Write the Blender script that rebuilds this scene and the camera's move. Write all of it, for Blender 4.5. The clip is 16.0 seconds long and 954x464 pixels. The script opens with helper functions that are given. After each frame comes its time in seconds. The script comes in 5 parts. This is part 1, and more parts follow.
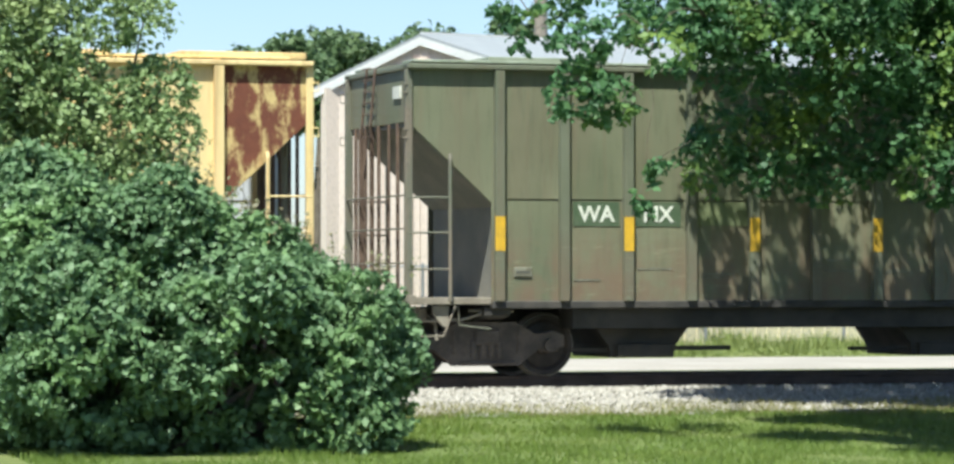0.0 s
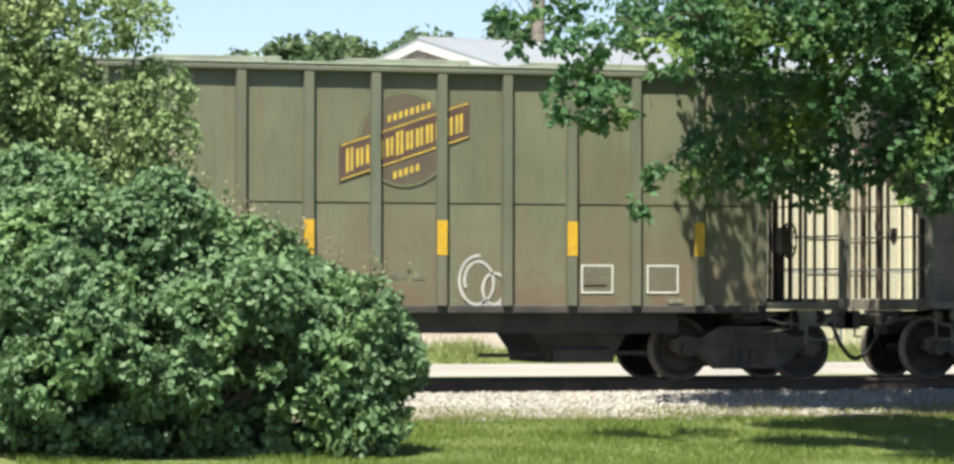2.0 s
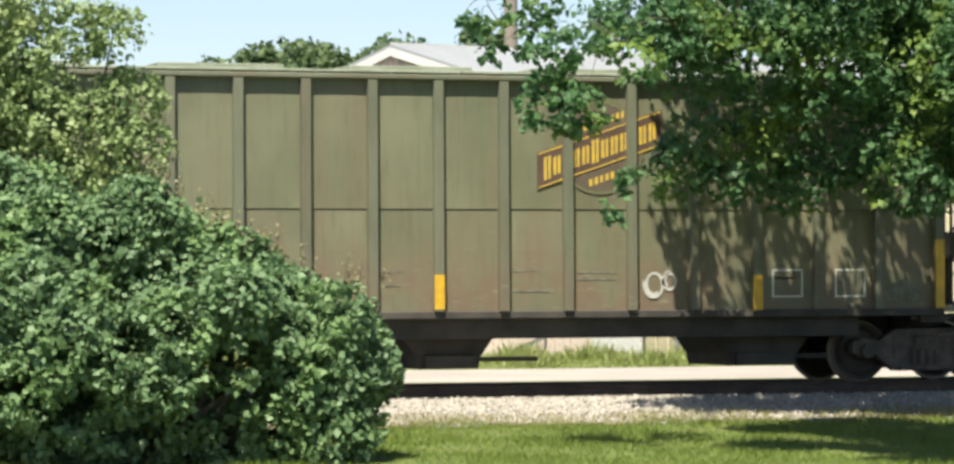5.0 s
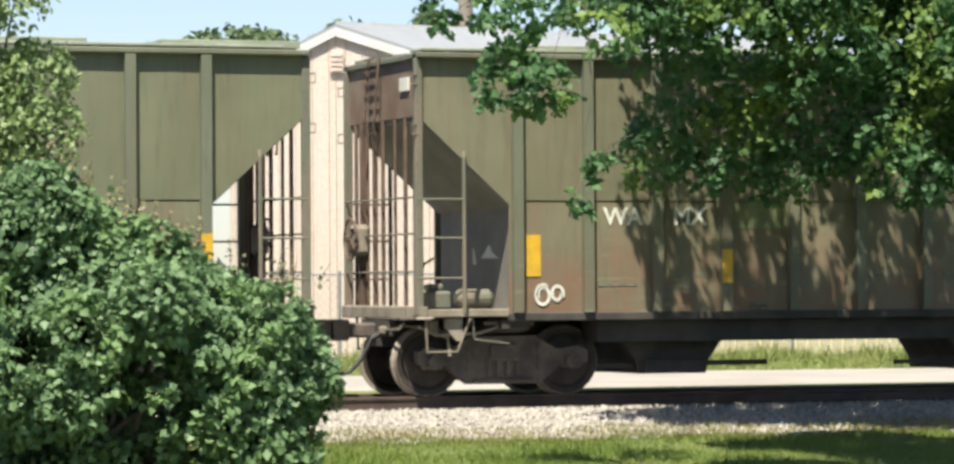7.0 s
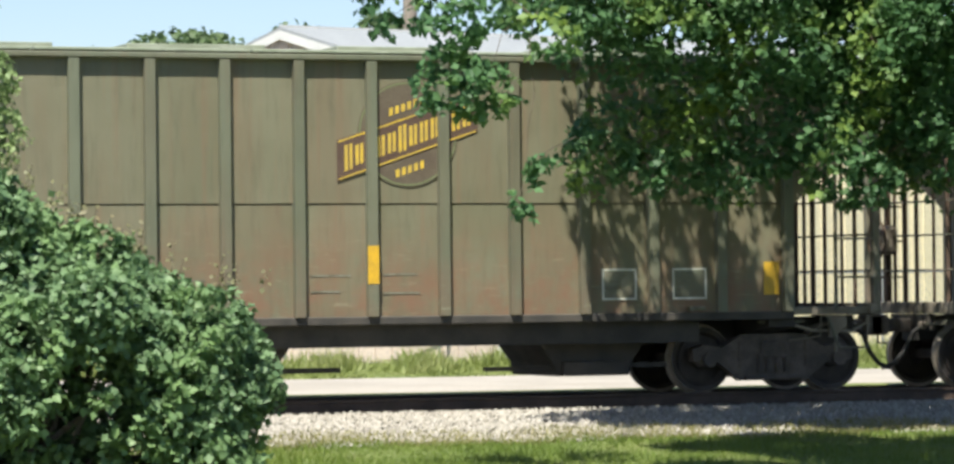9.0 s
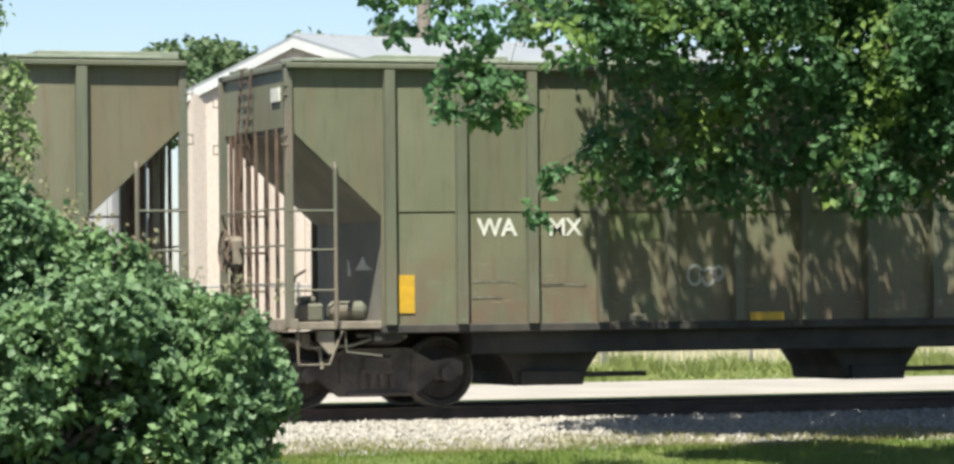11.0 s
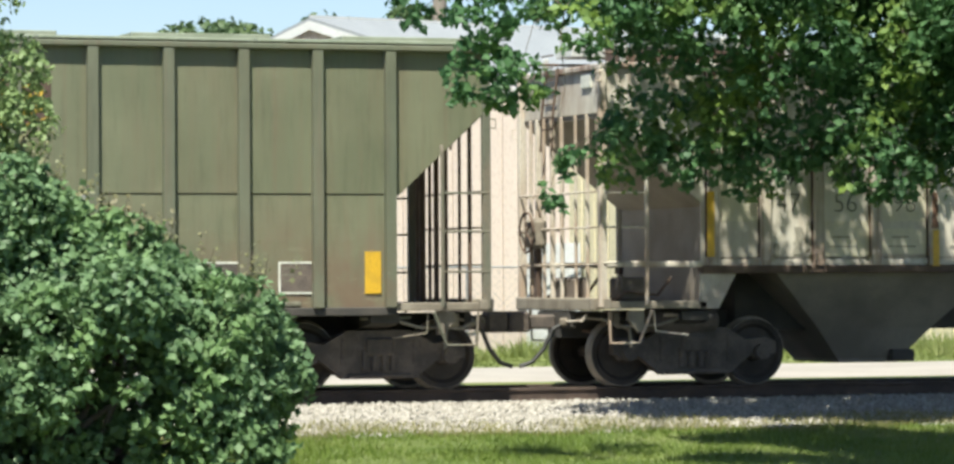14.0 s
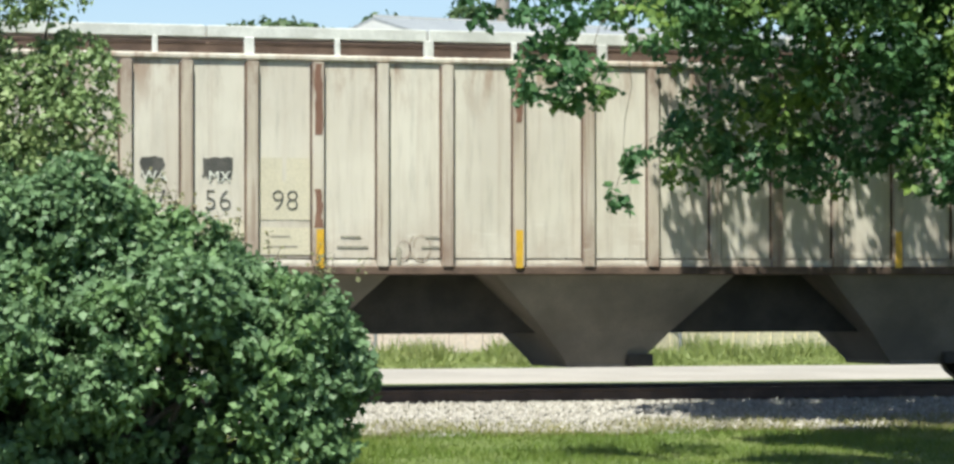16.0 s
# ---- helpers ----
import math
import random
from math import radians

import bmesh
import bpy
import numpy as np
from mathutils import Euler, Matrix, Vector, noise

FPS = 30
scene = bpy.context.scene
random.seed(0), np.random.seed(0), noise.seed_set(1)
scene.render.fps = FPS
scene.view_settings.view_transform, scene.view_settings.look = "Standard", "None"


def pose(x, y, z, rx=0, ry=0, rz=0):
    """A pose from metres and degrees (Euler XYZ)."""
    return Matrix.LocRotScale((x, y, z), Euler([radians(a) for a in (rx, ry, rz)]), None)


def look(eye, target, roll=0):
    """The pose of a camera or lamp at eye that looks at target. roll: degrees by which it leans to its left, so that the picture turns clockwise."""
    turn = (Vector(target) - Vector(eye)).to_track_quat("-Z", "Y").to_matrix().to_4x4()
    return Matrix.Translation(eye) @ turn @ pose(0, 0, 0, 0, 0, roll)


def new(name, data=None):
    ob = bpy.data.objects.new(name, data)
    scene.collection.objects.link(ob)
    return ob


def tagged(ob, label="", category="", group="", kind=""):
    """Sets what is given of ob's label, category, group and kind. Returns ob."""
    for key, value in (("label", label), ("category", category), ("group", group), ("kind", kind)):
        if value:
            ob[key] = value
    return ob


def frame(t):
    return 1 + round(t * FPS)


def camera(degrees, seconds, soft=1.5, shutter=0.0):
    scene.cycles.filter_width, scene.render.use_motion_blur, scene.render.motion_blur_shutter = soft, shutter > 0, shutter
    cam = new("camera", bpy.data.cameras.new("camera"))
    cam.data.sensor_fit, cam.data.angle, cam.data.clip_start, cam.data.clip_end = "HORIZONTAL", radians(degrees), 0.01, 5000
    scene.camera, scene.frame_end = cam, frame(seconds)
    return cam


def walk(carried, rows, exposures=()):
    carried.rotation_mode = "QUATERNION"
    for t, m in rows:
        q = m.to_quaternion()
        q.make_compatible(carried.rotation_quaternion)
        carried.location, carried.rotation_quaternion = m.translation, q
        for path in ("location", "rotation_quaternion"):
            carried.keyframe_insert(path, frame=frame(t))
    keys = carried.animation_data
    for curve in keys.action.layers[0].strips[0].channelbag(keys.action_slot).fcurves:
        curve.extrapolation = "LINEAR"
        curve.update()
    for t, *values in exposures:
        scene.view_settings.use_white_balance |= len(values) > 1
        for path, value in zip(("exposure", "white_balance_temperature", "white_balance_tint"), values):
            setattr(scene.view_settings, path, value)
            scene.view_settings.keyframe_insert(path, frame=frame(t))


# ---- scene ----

cam = camera(2 * math.degrees(math.atan(784 / 5956)), 16.0, soft=2.9)
EYE = Vector((0, -51.5, 1.33))

# seconds, metres ahead, yaw, pitch, lean
PATH = [
    (0.0, 0.00, -18.293, 0.809, -0.04), (0.5, 0.00, -18.315, 0.808, -0.14), (1.0, 0.00, -18.300, 0.810, -0.00),
    (1.5, 0.00, -18.281, 0.833, 0.02), (2.0, 0.00, -18.337, 0.880, 0.11), (2.5, 0.00, -18.587, 0.883, 0.08),
    (3.0, 0.00, -18.831, 0.950, 0.03), (5.3, 0.00, -18.790, 0.961, -0.33), (5.5, 0.00, -18.992, 0.898, -0.39),
    (5.8, 0.00, -19.227, 0.856, -0.39), (6.0, 4.18, -19.223, 0.880, -0.46), (6.5, 5.14, -18.548, 0.949, -0.49),
    (7.0, 5.15, -19.453, 0.875, -0.36), (7.5, 5.14, -19.932, 0.830, -0.42), (8.0, 5.15, -20.111, 0.830, -0.45),
    (10.5, 5.17, -20.349, 1.045, -0.75), (11.0, 5.14, -20.062, 1.029, -0.59), (11.5, 5.15, -19.751, 0.984, -0.51),
    (12.0, 5.14, -19.752, 0.960, -0.49), (12.5, 5.13, -19.830, 0.877, -0.55), (13.0, 5.12, -20.095, 0.812, -0.48),
    (13.5, 5.13, -19.950, 0.777, -0.45), (14.0, 5.14, -19.839, 0.782, -0.31), (14.5, 5.13, -19.579, 0.760, -0.24),
    (15.0, 5.17, -20.058, 0.785, -0.25), (15.5, 5.13, -19.838, 0.808, -0.22), (16.0, 5.12, -18.922, 0.784, -0.04),
]


def aim(ahead, yaw, pitch, lean):
    a, b = radians(yaw), radians(pitch)
    way = Vector((-math.sin(a) * math.cos(b), math.cos(a) * math.cos(b), math.sin(b)))
    eye = EYE + way * ahead
    return look(eye, eye + way, lean)


walk(cam, [(t, aim(*row)) for t, *row in PATH], exposures=[
    (0, 0.98, 5950, 1.5), (1.0, 1.00, 6000, 2.5), (2.0, 1.04, 6350, 6.5), (3.0, 1.02, 6550, 8.5), (5.5, 1.06, 6800, 7.5), (6.5, 1.04, 6700, 8.5),
    (8.0, 1.00, 6450, 7.5), (10.5, 0.98, 6350, 6.5), (12.0, 0.98, 6300, 5.5), (13.5, 0.97, 6350, 4.5), (14.5, 0.94, 6350, 3.5), (15.3, 0.91, 6250, 3.5), (16.0, 0.84, 6150, 3.5)])

# ------------------------------------------------------------ light
SUN_AZ, SUN_EL = radians(215), radians(62)      # azimuth clockwise from +Y
world = bpy.data.worlds.new("sky")
scene.world = world
world.use_nodes = True
wn = world.node_tree
sky = wn.nodes.new("ShaderNodeTexSky")
sky.sky_type, sky.sun_disc = "NISHITA", False
sky.sun_elevation, sky.sun_rotation = SUN_EL, SUN_AZ
sky.air_density, sky.dust_density, sky.ozone_density = 0.9, 0.4, 1.6
haze = wn.nodes.new("ShaderNodeMix")
haze.data_type, haze.blend_type = "RGBA", "MULTIPLY"
haze.inputs[0].default_value, haze.inputs[7].default_value = 1.0, (0.94, 0.92, 1.0, 1)
wn.links.new(sky.outputs["Color"], haze.inputs[6])
wn.links.new(haze.outputs[2], wn.nodes["Background"].inputs["Color"])
wn.nodes["Background"].inputs["Strength"].default_value = 0.077
sun = new("sun", bpy.data.lights.new("sun", "SUN"))
sun.data.energy, sun.data.angle, sun.data.color = 5.0, radians(0.55), (1.0, 0.94, 0.82)
sun_dir = Vector((math.sin(SUN_AZ) * math.cos(SUN_EL), math.cos(SUN_AZ) * math.cos(SUN_EL), math.sin(SUN_EL)))
sun.matrix_world = look(sun_dir * 200, (0, 0, 0))


# ------------------------------------------------------------ materials
class Mat:
    """A node material with a few short cuts."""

    def __init__(self, name, rough=0.7, metal=0.0):
        self.m = bpy.data.materials.new(name)
        self.m.use_nodes = True
        self.t = self.m.node_tree
        self.b = self.t.nodes["Principled BSDF"]
        self.b.inputs["Roughness"].default_value = rough
        self.b.inputs["Metallic"].default_value = metal
        self.co = self.t.nodes.new("ShaderNodeTexCoord")

    def link(self, a, b):
        self.t.links.new(a, b)

    def noise(self, scale, detail=4, stretch=(1, 1, 1), rough=0.55, coord="Object", vary=False):
        mp = self.t.nodes.new("ShaderNodeMapping")
        mp.inputs["Scale"].default_value = stretch
        if vary:
            self.link(self.mul(self.random(), 61.0), mp.inputs["Location"])
        self.link(self.co.outputs[coord], mp.inputs["Vector"])
        n = self.t.nodes.new("ShaderNodeTexNoise")
        n.inputs["Scale"].default_value, n.inputs["Detail"].default_value, n.inputs["Roughness"].default_value = scale, detail, rough
        self.link(mp.outputs["Vector"], n.inputs["Vector"])
        return n.outputs["Fac"]

    def ramp(self, fac, lo, hi):
        r = self.t.nodes.new("ShaderNodeMapRange")
        r.interpolation_type = "SMOOTHSTEP"
        r.inputs["From Min"].default_value, r.inputs["From Max"].default_value = lo, hi
        self.link(fac, r.inputs["Value"])
        return r.outputs["Result"]

    def mul(self, a, b):
        n = self.t.nodes.new("ShaderNodeMath")
        n.operation = "MULTIPLY"
        for s, v in zip(n.inputs, (a, b)):
            if isinstance(v, float):
                s.default_value = v
            else:
                self.link(v, s)
        return n.outputs[0]

    def mix(self, fac, a, b):
        n = self.t.nodes.new("ShaderNodeMix")
        n.data_type = "RGBA"
        for s, v in ((n.inputs[0], fac), (n.inputs[6], a), (n.inputs[7], b)):
            if isinstance(v, tuple):
                s.default_value = (*v, 1)
            elif isinstance(v, float):
                s.default_value = v
            else:
                self.link(v, s)
        return n.outputs[2]

    def axis(self, name):
        s = self.t.nodes.new("ShaderNodeSeparateXYZ")
        self.link(self.co.outputs["Object"], s.inputs[0])
        return s.outputs[name]

    def random(self):
        return self.t.nodes.new("ShaderNodeObjectInfo").outputs["Random"]

    def island(self):
        return self.t.nodes.new("ShaderNodeNewGeometry").outputs["Random Per Island"]

    def color(self, c):
        if isinstance(c, tuple):
            self.b.inputs["Base Color"].default_value = (*c, 1)
        else:
            self.link(c, self.b.inputs["Base Color"])
        return self

    def bump(self, h, strength=0.3, dist=0.02):
        n = self.t.nodes.new("ShaderNodeBump")
        n.inputs["Strength"].default_value, n.inputs["Distance"].default_value = strength, dist
        self.link(h, n.inputs["Height"])
        self.link(n.outputs["Normal"], self.b.inputs["Normal"])
        return self


def two_tone(name, a, b, scale=3.0, rough=0.8, metal=0.0, stretch=(1, 1, 1), bump=0.3, dist=0.01, fine=40.0):
    m = Mat(name, rough, metal)
    big, small = m.noise(scale, 5, stretch), m.noise(fine, 3, stretch)
    c = m.mix(m.ramp(big, 0.35, 0.65), a, b)
    dark = tuple(0.55 * x for x in a)
    m.color(m.mix(m.mul(m.ramp(small, 0.45, 0.75), 0.5), c, dark)).bump(small, bump, dist)
    return m.m


def car_paint(name, base, pale, rust, rust_amount, low_rust, rough=0.55, worn=0.55, top_rust=0.0):
    """Weathered paint: pale chalking, grime that runs down, rust blotches at the foot, scuffs."""
    m = Mat(name, rough, 0.0)
    rnd = m.random()
    chalk = m.noise(0.55, 6, vary=True)
    c = m.mix(m.ramp(chalk, 0.3, 0.7), base, pale)
    c = m.mix(m.mul(rnd, 0.22), c, tuple(1.25 * x for x in pale))
    fade = m.noise(0.9, 4, (1.3, 1.3, 0.3), 0.5, vary=True)
    c = m.mix(m.mul(m.ramp(fade, 0.45, 0.7), worn), c, tuple(0.55 * x + 0.5 * y for x, y in zip(base, rust)))
    streak = m.noise(1.6, 7, (4.2, 4.2, 0.13), 0.7, vary=True)
    c = m.mix(m.mul(m.ramp(streak, 0.48, 0.76), rust_amount), c, rust)
    film = m.noise(5.0, 6, (2.0, 2.0, 0.25), 0.65, vary=True)
    c = m.mix(m.mul(m.ramp(film, 0.45, 0.8), 0.4), c, tuple(0.5 * x for x in base))
    foot = m.ramp(m.axis("Z"), 2.65, 1.15)
    blotch = m.noise(1.7, 8, (1, 1, 0.8), 0.68, vary=True)
    c = m.mix(m.mul(m.mul(foot, m.ramp(blotch, 0.36, 0.62)), low_rust), c, rust)
    scuff = m.noise(6.5, 5, (0.35, 1, 2.2), 0.7, vary=True)
    c = m.mix(m.mul(m.mul(foot, m.ramp(scuff, 0.58, 0.70)), 0.35), c, tuple(min(1.0, 1.9 * x) for x in pale))
    if top_rust:
        head = m.ramp(m.axis("Z"), 3.3, 4.35)
        runs = m.noise(1.5, 7, (2.2, 2.2, 0.7), 0.66, vary=True)
        c = m.mix(m.mul(m.mul(head, m.ramp(runs, 0.44, 0.66)), top_rust), c, rust)
    m.color(c).bump(m.noise(2.0, 3), 0.3, 0.03)
    return m.m


GREEN = car_paint("weathered_green_paint", (0.127, 0.138, 0.084), (0.181, 0.185, 0.118), (0.18, 0.12, 0.082), 0.5, 0.8)
GREEN_BROWN = car_paint("browned_green_paint", (0.136, 0.134, 0.084), (0.184, 0.176, 0.118), (0.205, 0.122, 0.078), 0.6, 1.0)
GREEN_RIB = car_paint("green_rib_paint", (0.115, 0.128, 0.086), (0.158, 0.168, 0.118), (0.16, 0.11, 0.075), 0.45, 0.6)
YELLOW_CAR = car_paint("faded_yellow_paint", (0.672, 0.504, 0.216), (0.768, 0.6, 0.312), (0.24, 0.066, 0.03), 0.5, 0.5)


def rust_paint():
    m = Mat("rust_eaten_yellow_paint", 0.8)
    eaten = m.ramp(m.noise(2.6, 8, (1, 1, 0.5), 0.66), 0.42, 0.53)
    runs = m.ramp(m.noise(2.0, 6, (4, 4, 0.15), 0.7), 0.5, 0.7)
    rust = m.mix(m.noise(5.0, 5), (0.10, 0.03, 0.018), (0.19, 0.06, 0.03))
    c = m.mix(m.mul(runs, 0.6), (0.56, 0.42, 0.18), (0.34, 0.14, 0.05))
    m.color(m.mix(eaten, c, rust)).bump(m.noise(9.0, 5), 0.5, 0.02)
    return m.m


YELLOW_RUST = rust_paint()
WHITE_CAR = car_paint("dirty_white_paint", (0.51, 0.468, 0.402), (0.624, 0.582, 0.504), (0.252, 0.144, 0.09), 0.32, 0.45, worn=0.2, top_rust=0.75)
RED_RUST = two_tone("orange_red_rust", (0.23, 0.125, 0.085), (0.165, 0.085, 0.06), 3.0, 0.9, stretch=(1, 1, .3))
RIB_EDGE_RUST_SHADE = two_tone("rust_and_rib_shadow", (0.06, 0.034, 0.025), (0.16, 0.105, 0.075), 1.8, 0.9, stretch=(1, 1, .35))
WHITE_RIB = car_paint("rusty_white_paint", (0.48, 0.42, 0.336), (0.6, 0.552, 0.48), (0.144, 0.0624, 0.0408), 1.0, 0.8, worn=0.75, top_rust=0.8)
BLACK_STEEL = two_tone("grimy_black_steel", (0.042, 0.039, 0.036), (0.075, 0.066, 0.057), 2.0, 0.8)
TRUCK_STEEL = two_tone("dusty_cast_steel", (0.0816, 0.0688, 0.0612), (0.153, 0.122, 0.102), 3.0, 0.85)
WHEEL_STEEL = two_tone("worn_wheel_steel", (0.0315, 0.0252, 0.0216), (0.0585, 0.045, 0.0378), 4.0, 0.6, 0.3)
TREAD = two_tone("worn_bright_tread", (0.36, 0.31, 0.26), (0.28, 0.24, 0.20), 5.0, 0.5, 0.2)
RUST_STEEL = two_tone("rusty_steel", (0.0875, 0.0575, 0.0425), (0.15, 0.1, 0.0725), 3.0, 0.85)
POST_GREEN = two_tone("worn_green_steel", (0.132, 0.138, 0.102), (0.192, 0.156, 0.12), 2.5, 0.7, stretch=(1, 1, .4))
POST_WHITE = two_tone("worn_white_steel", (0.6, 0.54, 0.456), (0.384, 0.288, 0.216), 2.5, 0.7, stretch=(1, 1, .4))
DUST = two_tone("dust_coated_steel", (0.30, 0.265, 0.21), (0.19, 0.16, 0.125), 2.2, 0.9)
RUST_END = two_tone("rust_browned_end_paint", (0.20, 0.155, 0.115), (0.15, 0.095, 0.065), 1.4, 0.85)
BAY_WHITE = two_tone("stained_white_bulkhead_paint", (0.34, 0.295, 0.25), (0.25, 0.215, 0.18), 1.2, 0.8)
BAY_GREY = two_tone("dark_grey_bulkhead_paint", (0.17, 0.165, 0.145), (0.22, 0.205, 0.175), 1.5, 0.75)
REFLECTOR = two_tone("yellow_reflector_sheet", (0.672, 0.402, 0.03), (0.552, 0.336, 0.036), 6.0, 0.4)
LETTER = two_tone("chalky_white_lettering", (0.744, 0.744, 0.672), (0.6, 0.6, 0.528), 6.0, 0.7)
LETTER_DARK = two_tone("faded_black_lettering", (0.055, 0.055, 0.05), (0.10, 0.095, 0.085), 6.0, 0.7)
FAINT = two_tone("faint_grey_stencil", (0.24, 0.22, 0.18), (0.40, 0.37, 0.30), 9.0, 0.8)
FAINT_GREEN = two_tone("faint_pale_stencil", (0.20, 0.195, 0.15), (0.13, 0.12, 0.085), 12.0, 0.8)
PATCH = two_tone("dark_green_patch_paint", (0.066, 0.102, 0.054), (0.09, 0.12, 0.072), 4.0, 0.6)
PATCH_PALE = two_tone("fresh_green_patch_paint", (0.15, 0.178, 0.085), (0.172, 0.19, 0.10), 4.0, 0.6)
PATCH_SILVER = two_tone("silver_grey_patch_paint", (0.312, 0.324, 0.312), (0.216, 0.228, 0.228), 1.6, 0.6)
PATCH_CREAM = two_tone("cream_patch_paint", (0.6, 0.546, 0.42), (0.552, 0.504, 0.39), 3.0, 0.6)
MAROON = two_tone("faded_maroon_decal", (0.085, 0.05, 0.038), (0.105, 0.068, 0.05), 4.0, 0.65)
DECAL_YELLOW = two_tone("faded_yellow_decal", (0.672, 0.456, 0.048), (0.504, 0.36, 0.072), 5.0, 0.65)
DISC = two_tone("ghosted_brown_decal", (0.105, 0.08, 0.058), (0.125, 0.10, 0.07), 3.0, 0.65)
CHALK = two_tone("white_spray_paint", (0.55, 0.54, 0.5), (0.42, 0.41, 0.38), 4.0, 0.8)
HOSE = two_tone("black_rubber_hose", (0.02, 0.02, 0.02), (0.04, 0.038, 0.035), 8.0, 0.6)
ROOF_PALE = two_tone("chalky_green_roof_paint", (0.30, 0.33, 0.26), (0.22, 0.25, 0.18), 2.0, 0.6)
ROOF_WHITE = two_tone("white_hatch_paint", (0.68, 0.68, 0.65), (0.5, 0.5, 0.47), 2.0, 0.5)
RAIL = two_tone("brown_rail_steel", (0.055, 0.038, 0.03), (0.09, 0.062, 0.048), 3.0, 0.75)
RAIL_TOP = two_tone("polished_rail_head", (0.16, 0.14, 0.125), (0.12, 0.105, 0.095), 3.0, 0.45, 0.6)
TIE = two_tone("weathered_tie_wood", (0.07, 0.055, 0.042), (0.12, 0.10, 0.08), 2.0, 0.9, stretch=(8, 1, 8))


def stone_material(name, a, b, dark):
    m = Mat(name, 0.9)
    c = m.mix(m.island(), a, b)
    m.color(m.mix(m.mul(m.ramp(m.noise(9.0, 4), 0.45, 0.7), 0.6), c, dark)).bump(m.noise(60.0, 3), 0.4, 0.01)
    return m.m


BALLAST = stone_material("pale_limestone_ballast", (0.26, 0.239, 0.204), (0.433, 0.407, 0.364), (0.147, 0.13, 0.108))
ROAD = two_tone("pale_gravel_road", (0.355, 0.324, 0.29), (0.298, 0.273, 0.242), 0.6, 0.95, fine=25.0)


def ground_material():
    m = Mat("mown_lawn", 0.95)
    c = m.mix(m.ramp(m.noise(0.5, 5), 0.3, 0.7), (0.095, 0.135, 0.033), (0.15, 0.17, 0.05))
    c = m.mix(m.mul(m.ramp(m.noise(14.0, 4), 0.45, 0.75), 0.5), c, (0.07, 0.085, 0.025))
    m.color(c).bump(m.noise(30.0, 3), 0.6, 0.03)
    return m.m


LAWN = ground_material()


def leaf_material(name, dark, light, yellow, clear=0.35):
    m = Mat(name, 0.5)
    m.b.inputs["Specular IOR Level"].default_value = 0.35
    rnd = m.island()
    c = m.mix(rnd, dark, light)
    c = m.mix(m.mul(m.ramp(m.noise(0.9, 3), 0.5, 0.72), 0.75), c, yellow)
    m.color(c)
    thin = m.t.nodes.new("ShaderNodeBsdfTranslucent")
    m.link(c, thin.inputs["Color"])
    mixer = m.t.nodes.new("ShaderNodeMixShader")
    mixer.inputs[0].default_value = clear
    m.link(m.b.outputs[0], mixer.inputs[1])
    m.link(thin.outputs[0], mixer.inputs[2])
    m.link(mixer.outputs[0], m.t.nodes["Material Output"].inputs["Surface"])
    return m.m


BUSH_LEAF = leaf_material("lilac_leaf", (0.105, 0.182, 0.0858), (0.198, 0.303, 0.149), (0.22, 0.341, 0.121))
SHOOT_LEAF = leaf_material("brownish_shoot_leaf", (0.17, 0.18, 0.09), (0.25, 0.25, 0.13), (0.24, 0.19, 0.11))
SHRUB_LEAF = leaf_material("pale_shrub_leaf", (0.18, 0.26, 0.10), (0.29, 0.38, 0.17), (0.32, 0.37, 0.15))
# the maple's bright yellow patches put sunlit clumps into the leaf colour
TREE_LEAF = leaf_material("maple_leaf_lit_patches", (0.065, 0.15, 0.068), (0.14, 0.27, 0.115), (0.34, 0.45, 0.09), 0.5)
FAR_LEAF = leaf_material("far_tree_leaf", (0.0825, 0.135, 0.06), (0.128, 0.188, 0.0825), (0.15, 0.21, 0.09))
GRASS = leaf_material("grass_blade", (0.113, 0.173, 0.0303), (0.191, 0.26, 0.0519), (0.216, 0.26, 0.0606))
DRY_GRASS = leaf_material("dry_grass_blade", (0.20, 0.20, 0.07), (0.34, 0.31, 0.15), (0.30, 0.30, 0.10))
WEED = leaf_material("tall_weed", (0.176, 0.222, 0.0648), (0.286, 0.333, 0.111), (0.324, 0.333, 0.139))
BARK = two_tone("grey_brown_bark", (0.10, 0.08, 0.06), (0.16, 0.13, 0.10), 6.0, 0.9, stretch=(1, 1, 0.3))
POLE_WOOD = two_tone("grey_pole_wood", (0.20, 0.17, 0.14), (0.28, 0.24, 0.20), 4.0, 0.9, stretch=(1, 1, 0.2))
SIDING = two_tone("pinkish_beige_metal_siding", (0.636, 0.534, 0.462), (0.588, 0.492, 0.426), 0.5, 0.6, stretch=(1, 1, .3))
SIDING_CREAM = two_tone("cream_metal_siding", (0.672, 0.6, 0.42), (0.624, 0.558, 0.39), 0.5, 0.6, stretch=(1, 1, .3))
SIDING_GREY = two_tone("pale_grey_siding", (0.43, 0.42, 0.43), (0.38, 0.37, 0.38), 0.8, 0.6)
METAL_ROOF = two_tone("grey_metal_roof", (0.30, 0.315, 0.33), (0.25, 0.265, 0.28), 0.5, 0.45, 0.0)
WHITE_TRIM = two_tone("white_painted_trim", (0.62, 0.62, 0.61), (0.56, 0.56, 0.55), 2.0, 0.5)
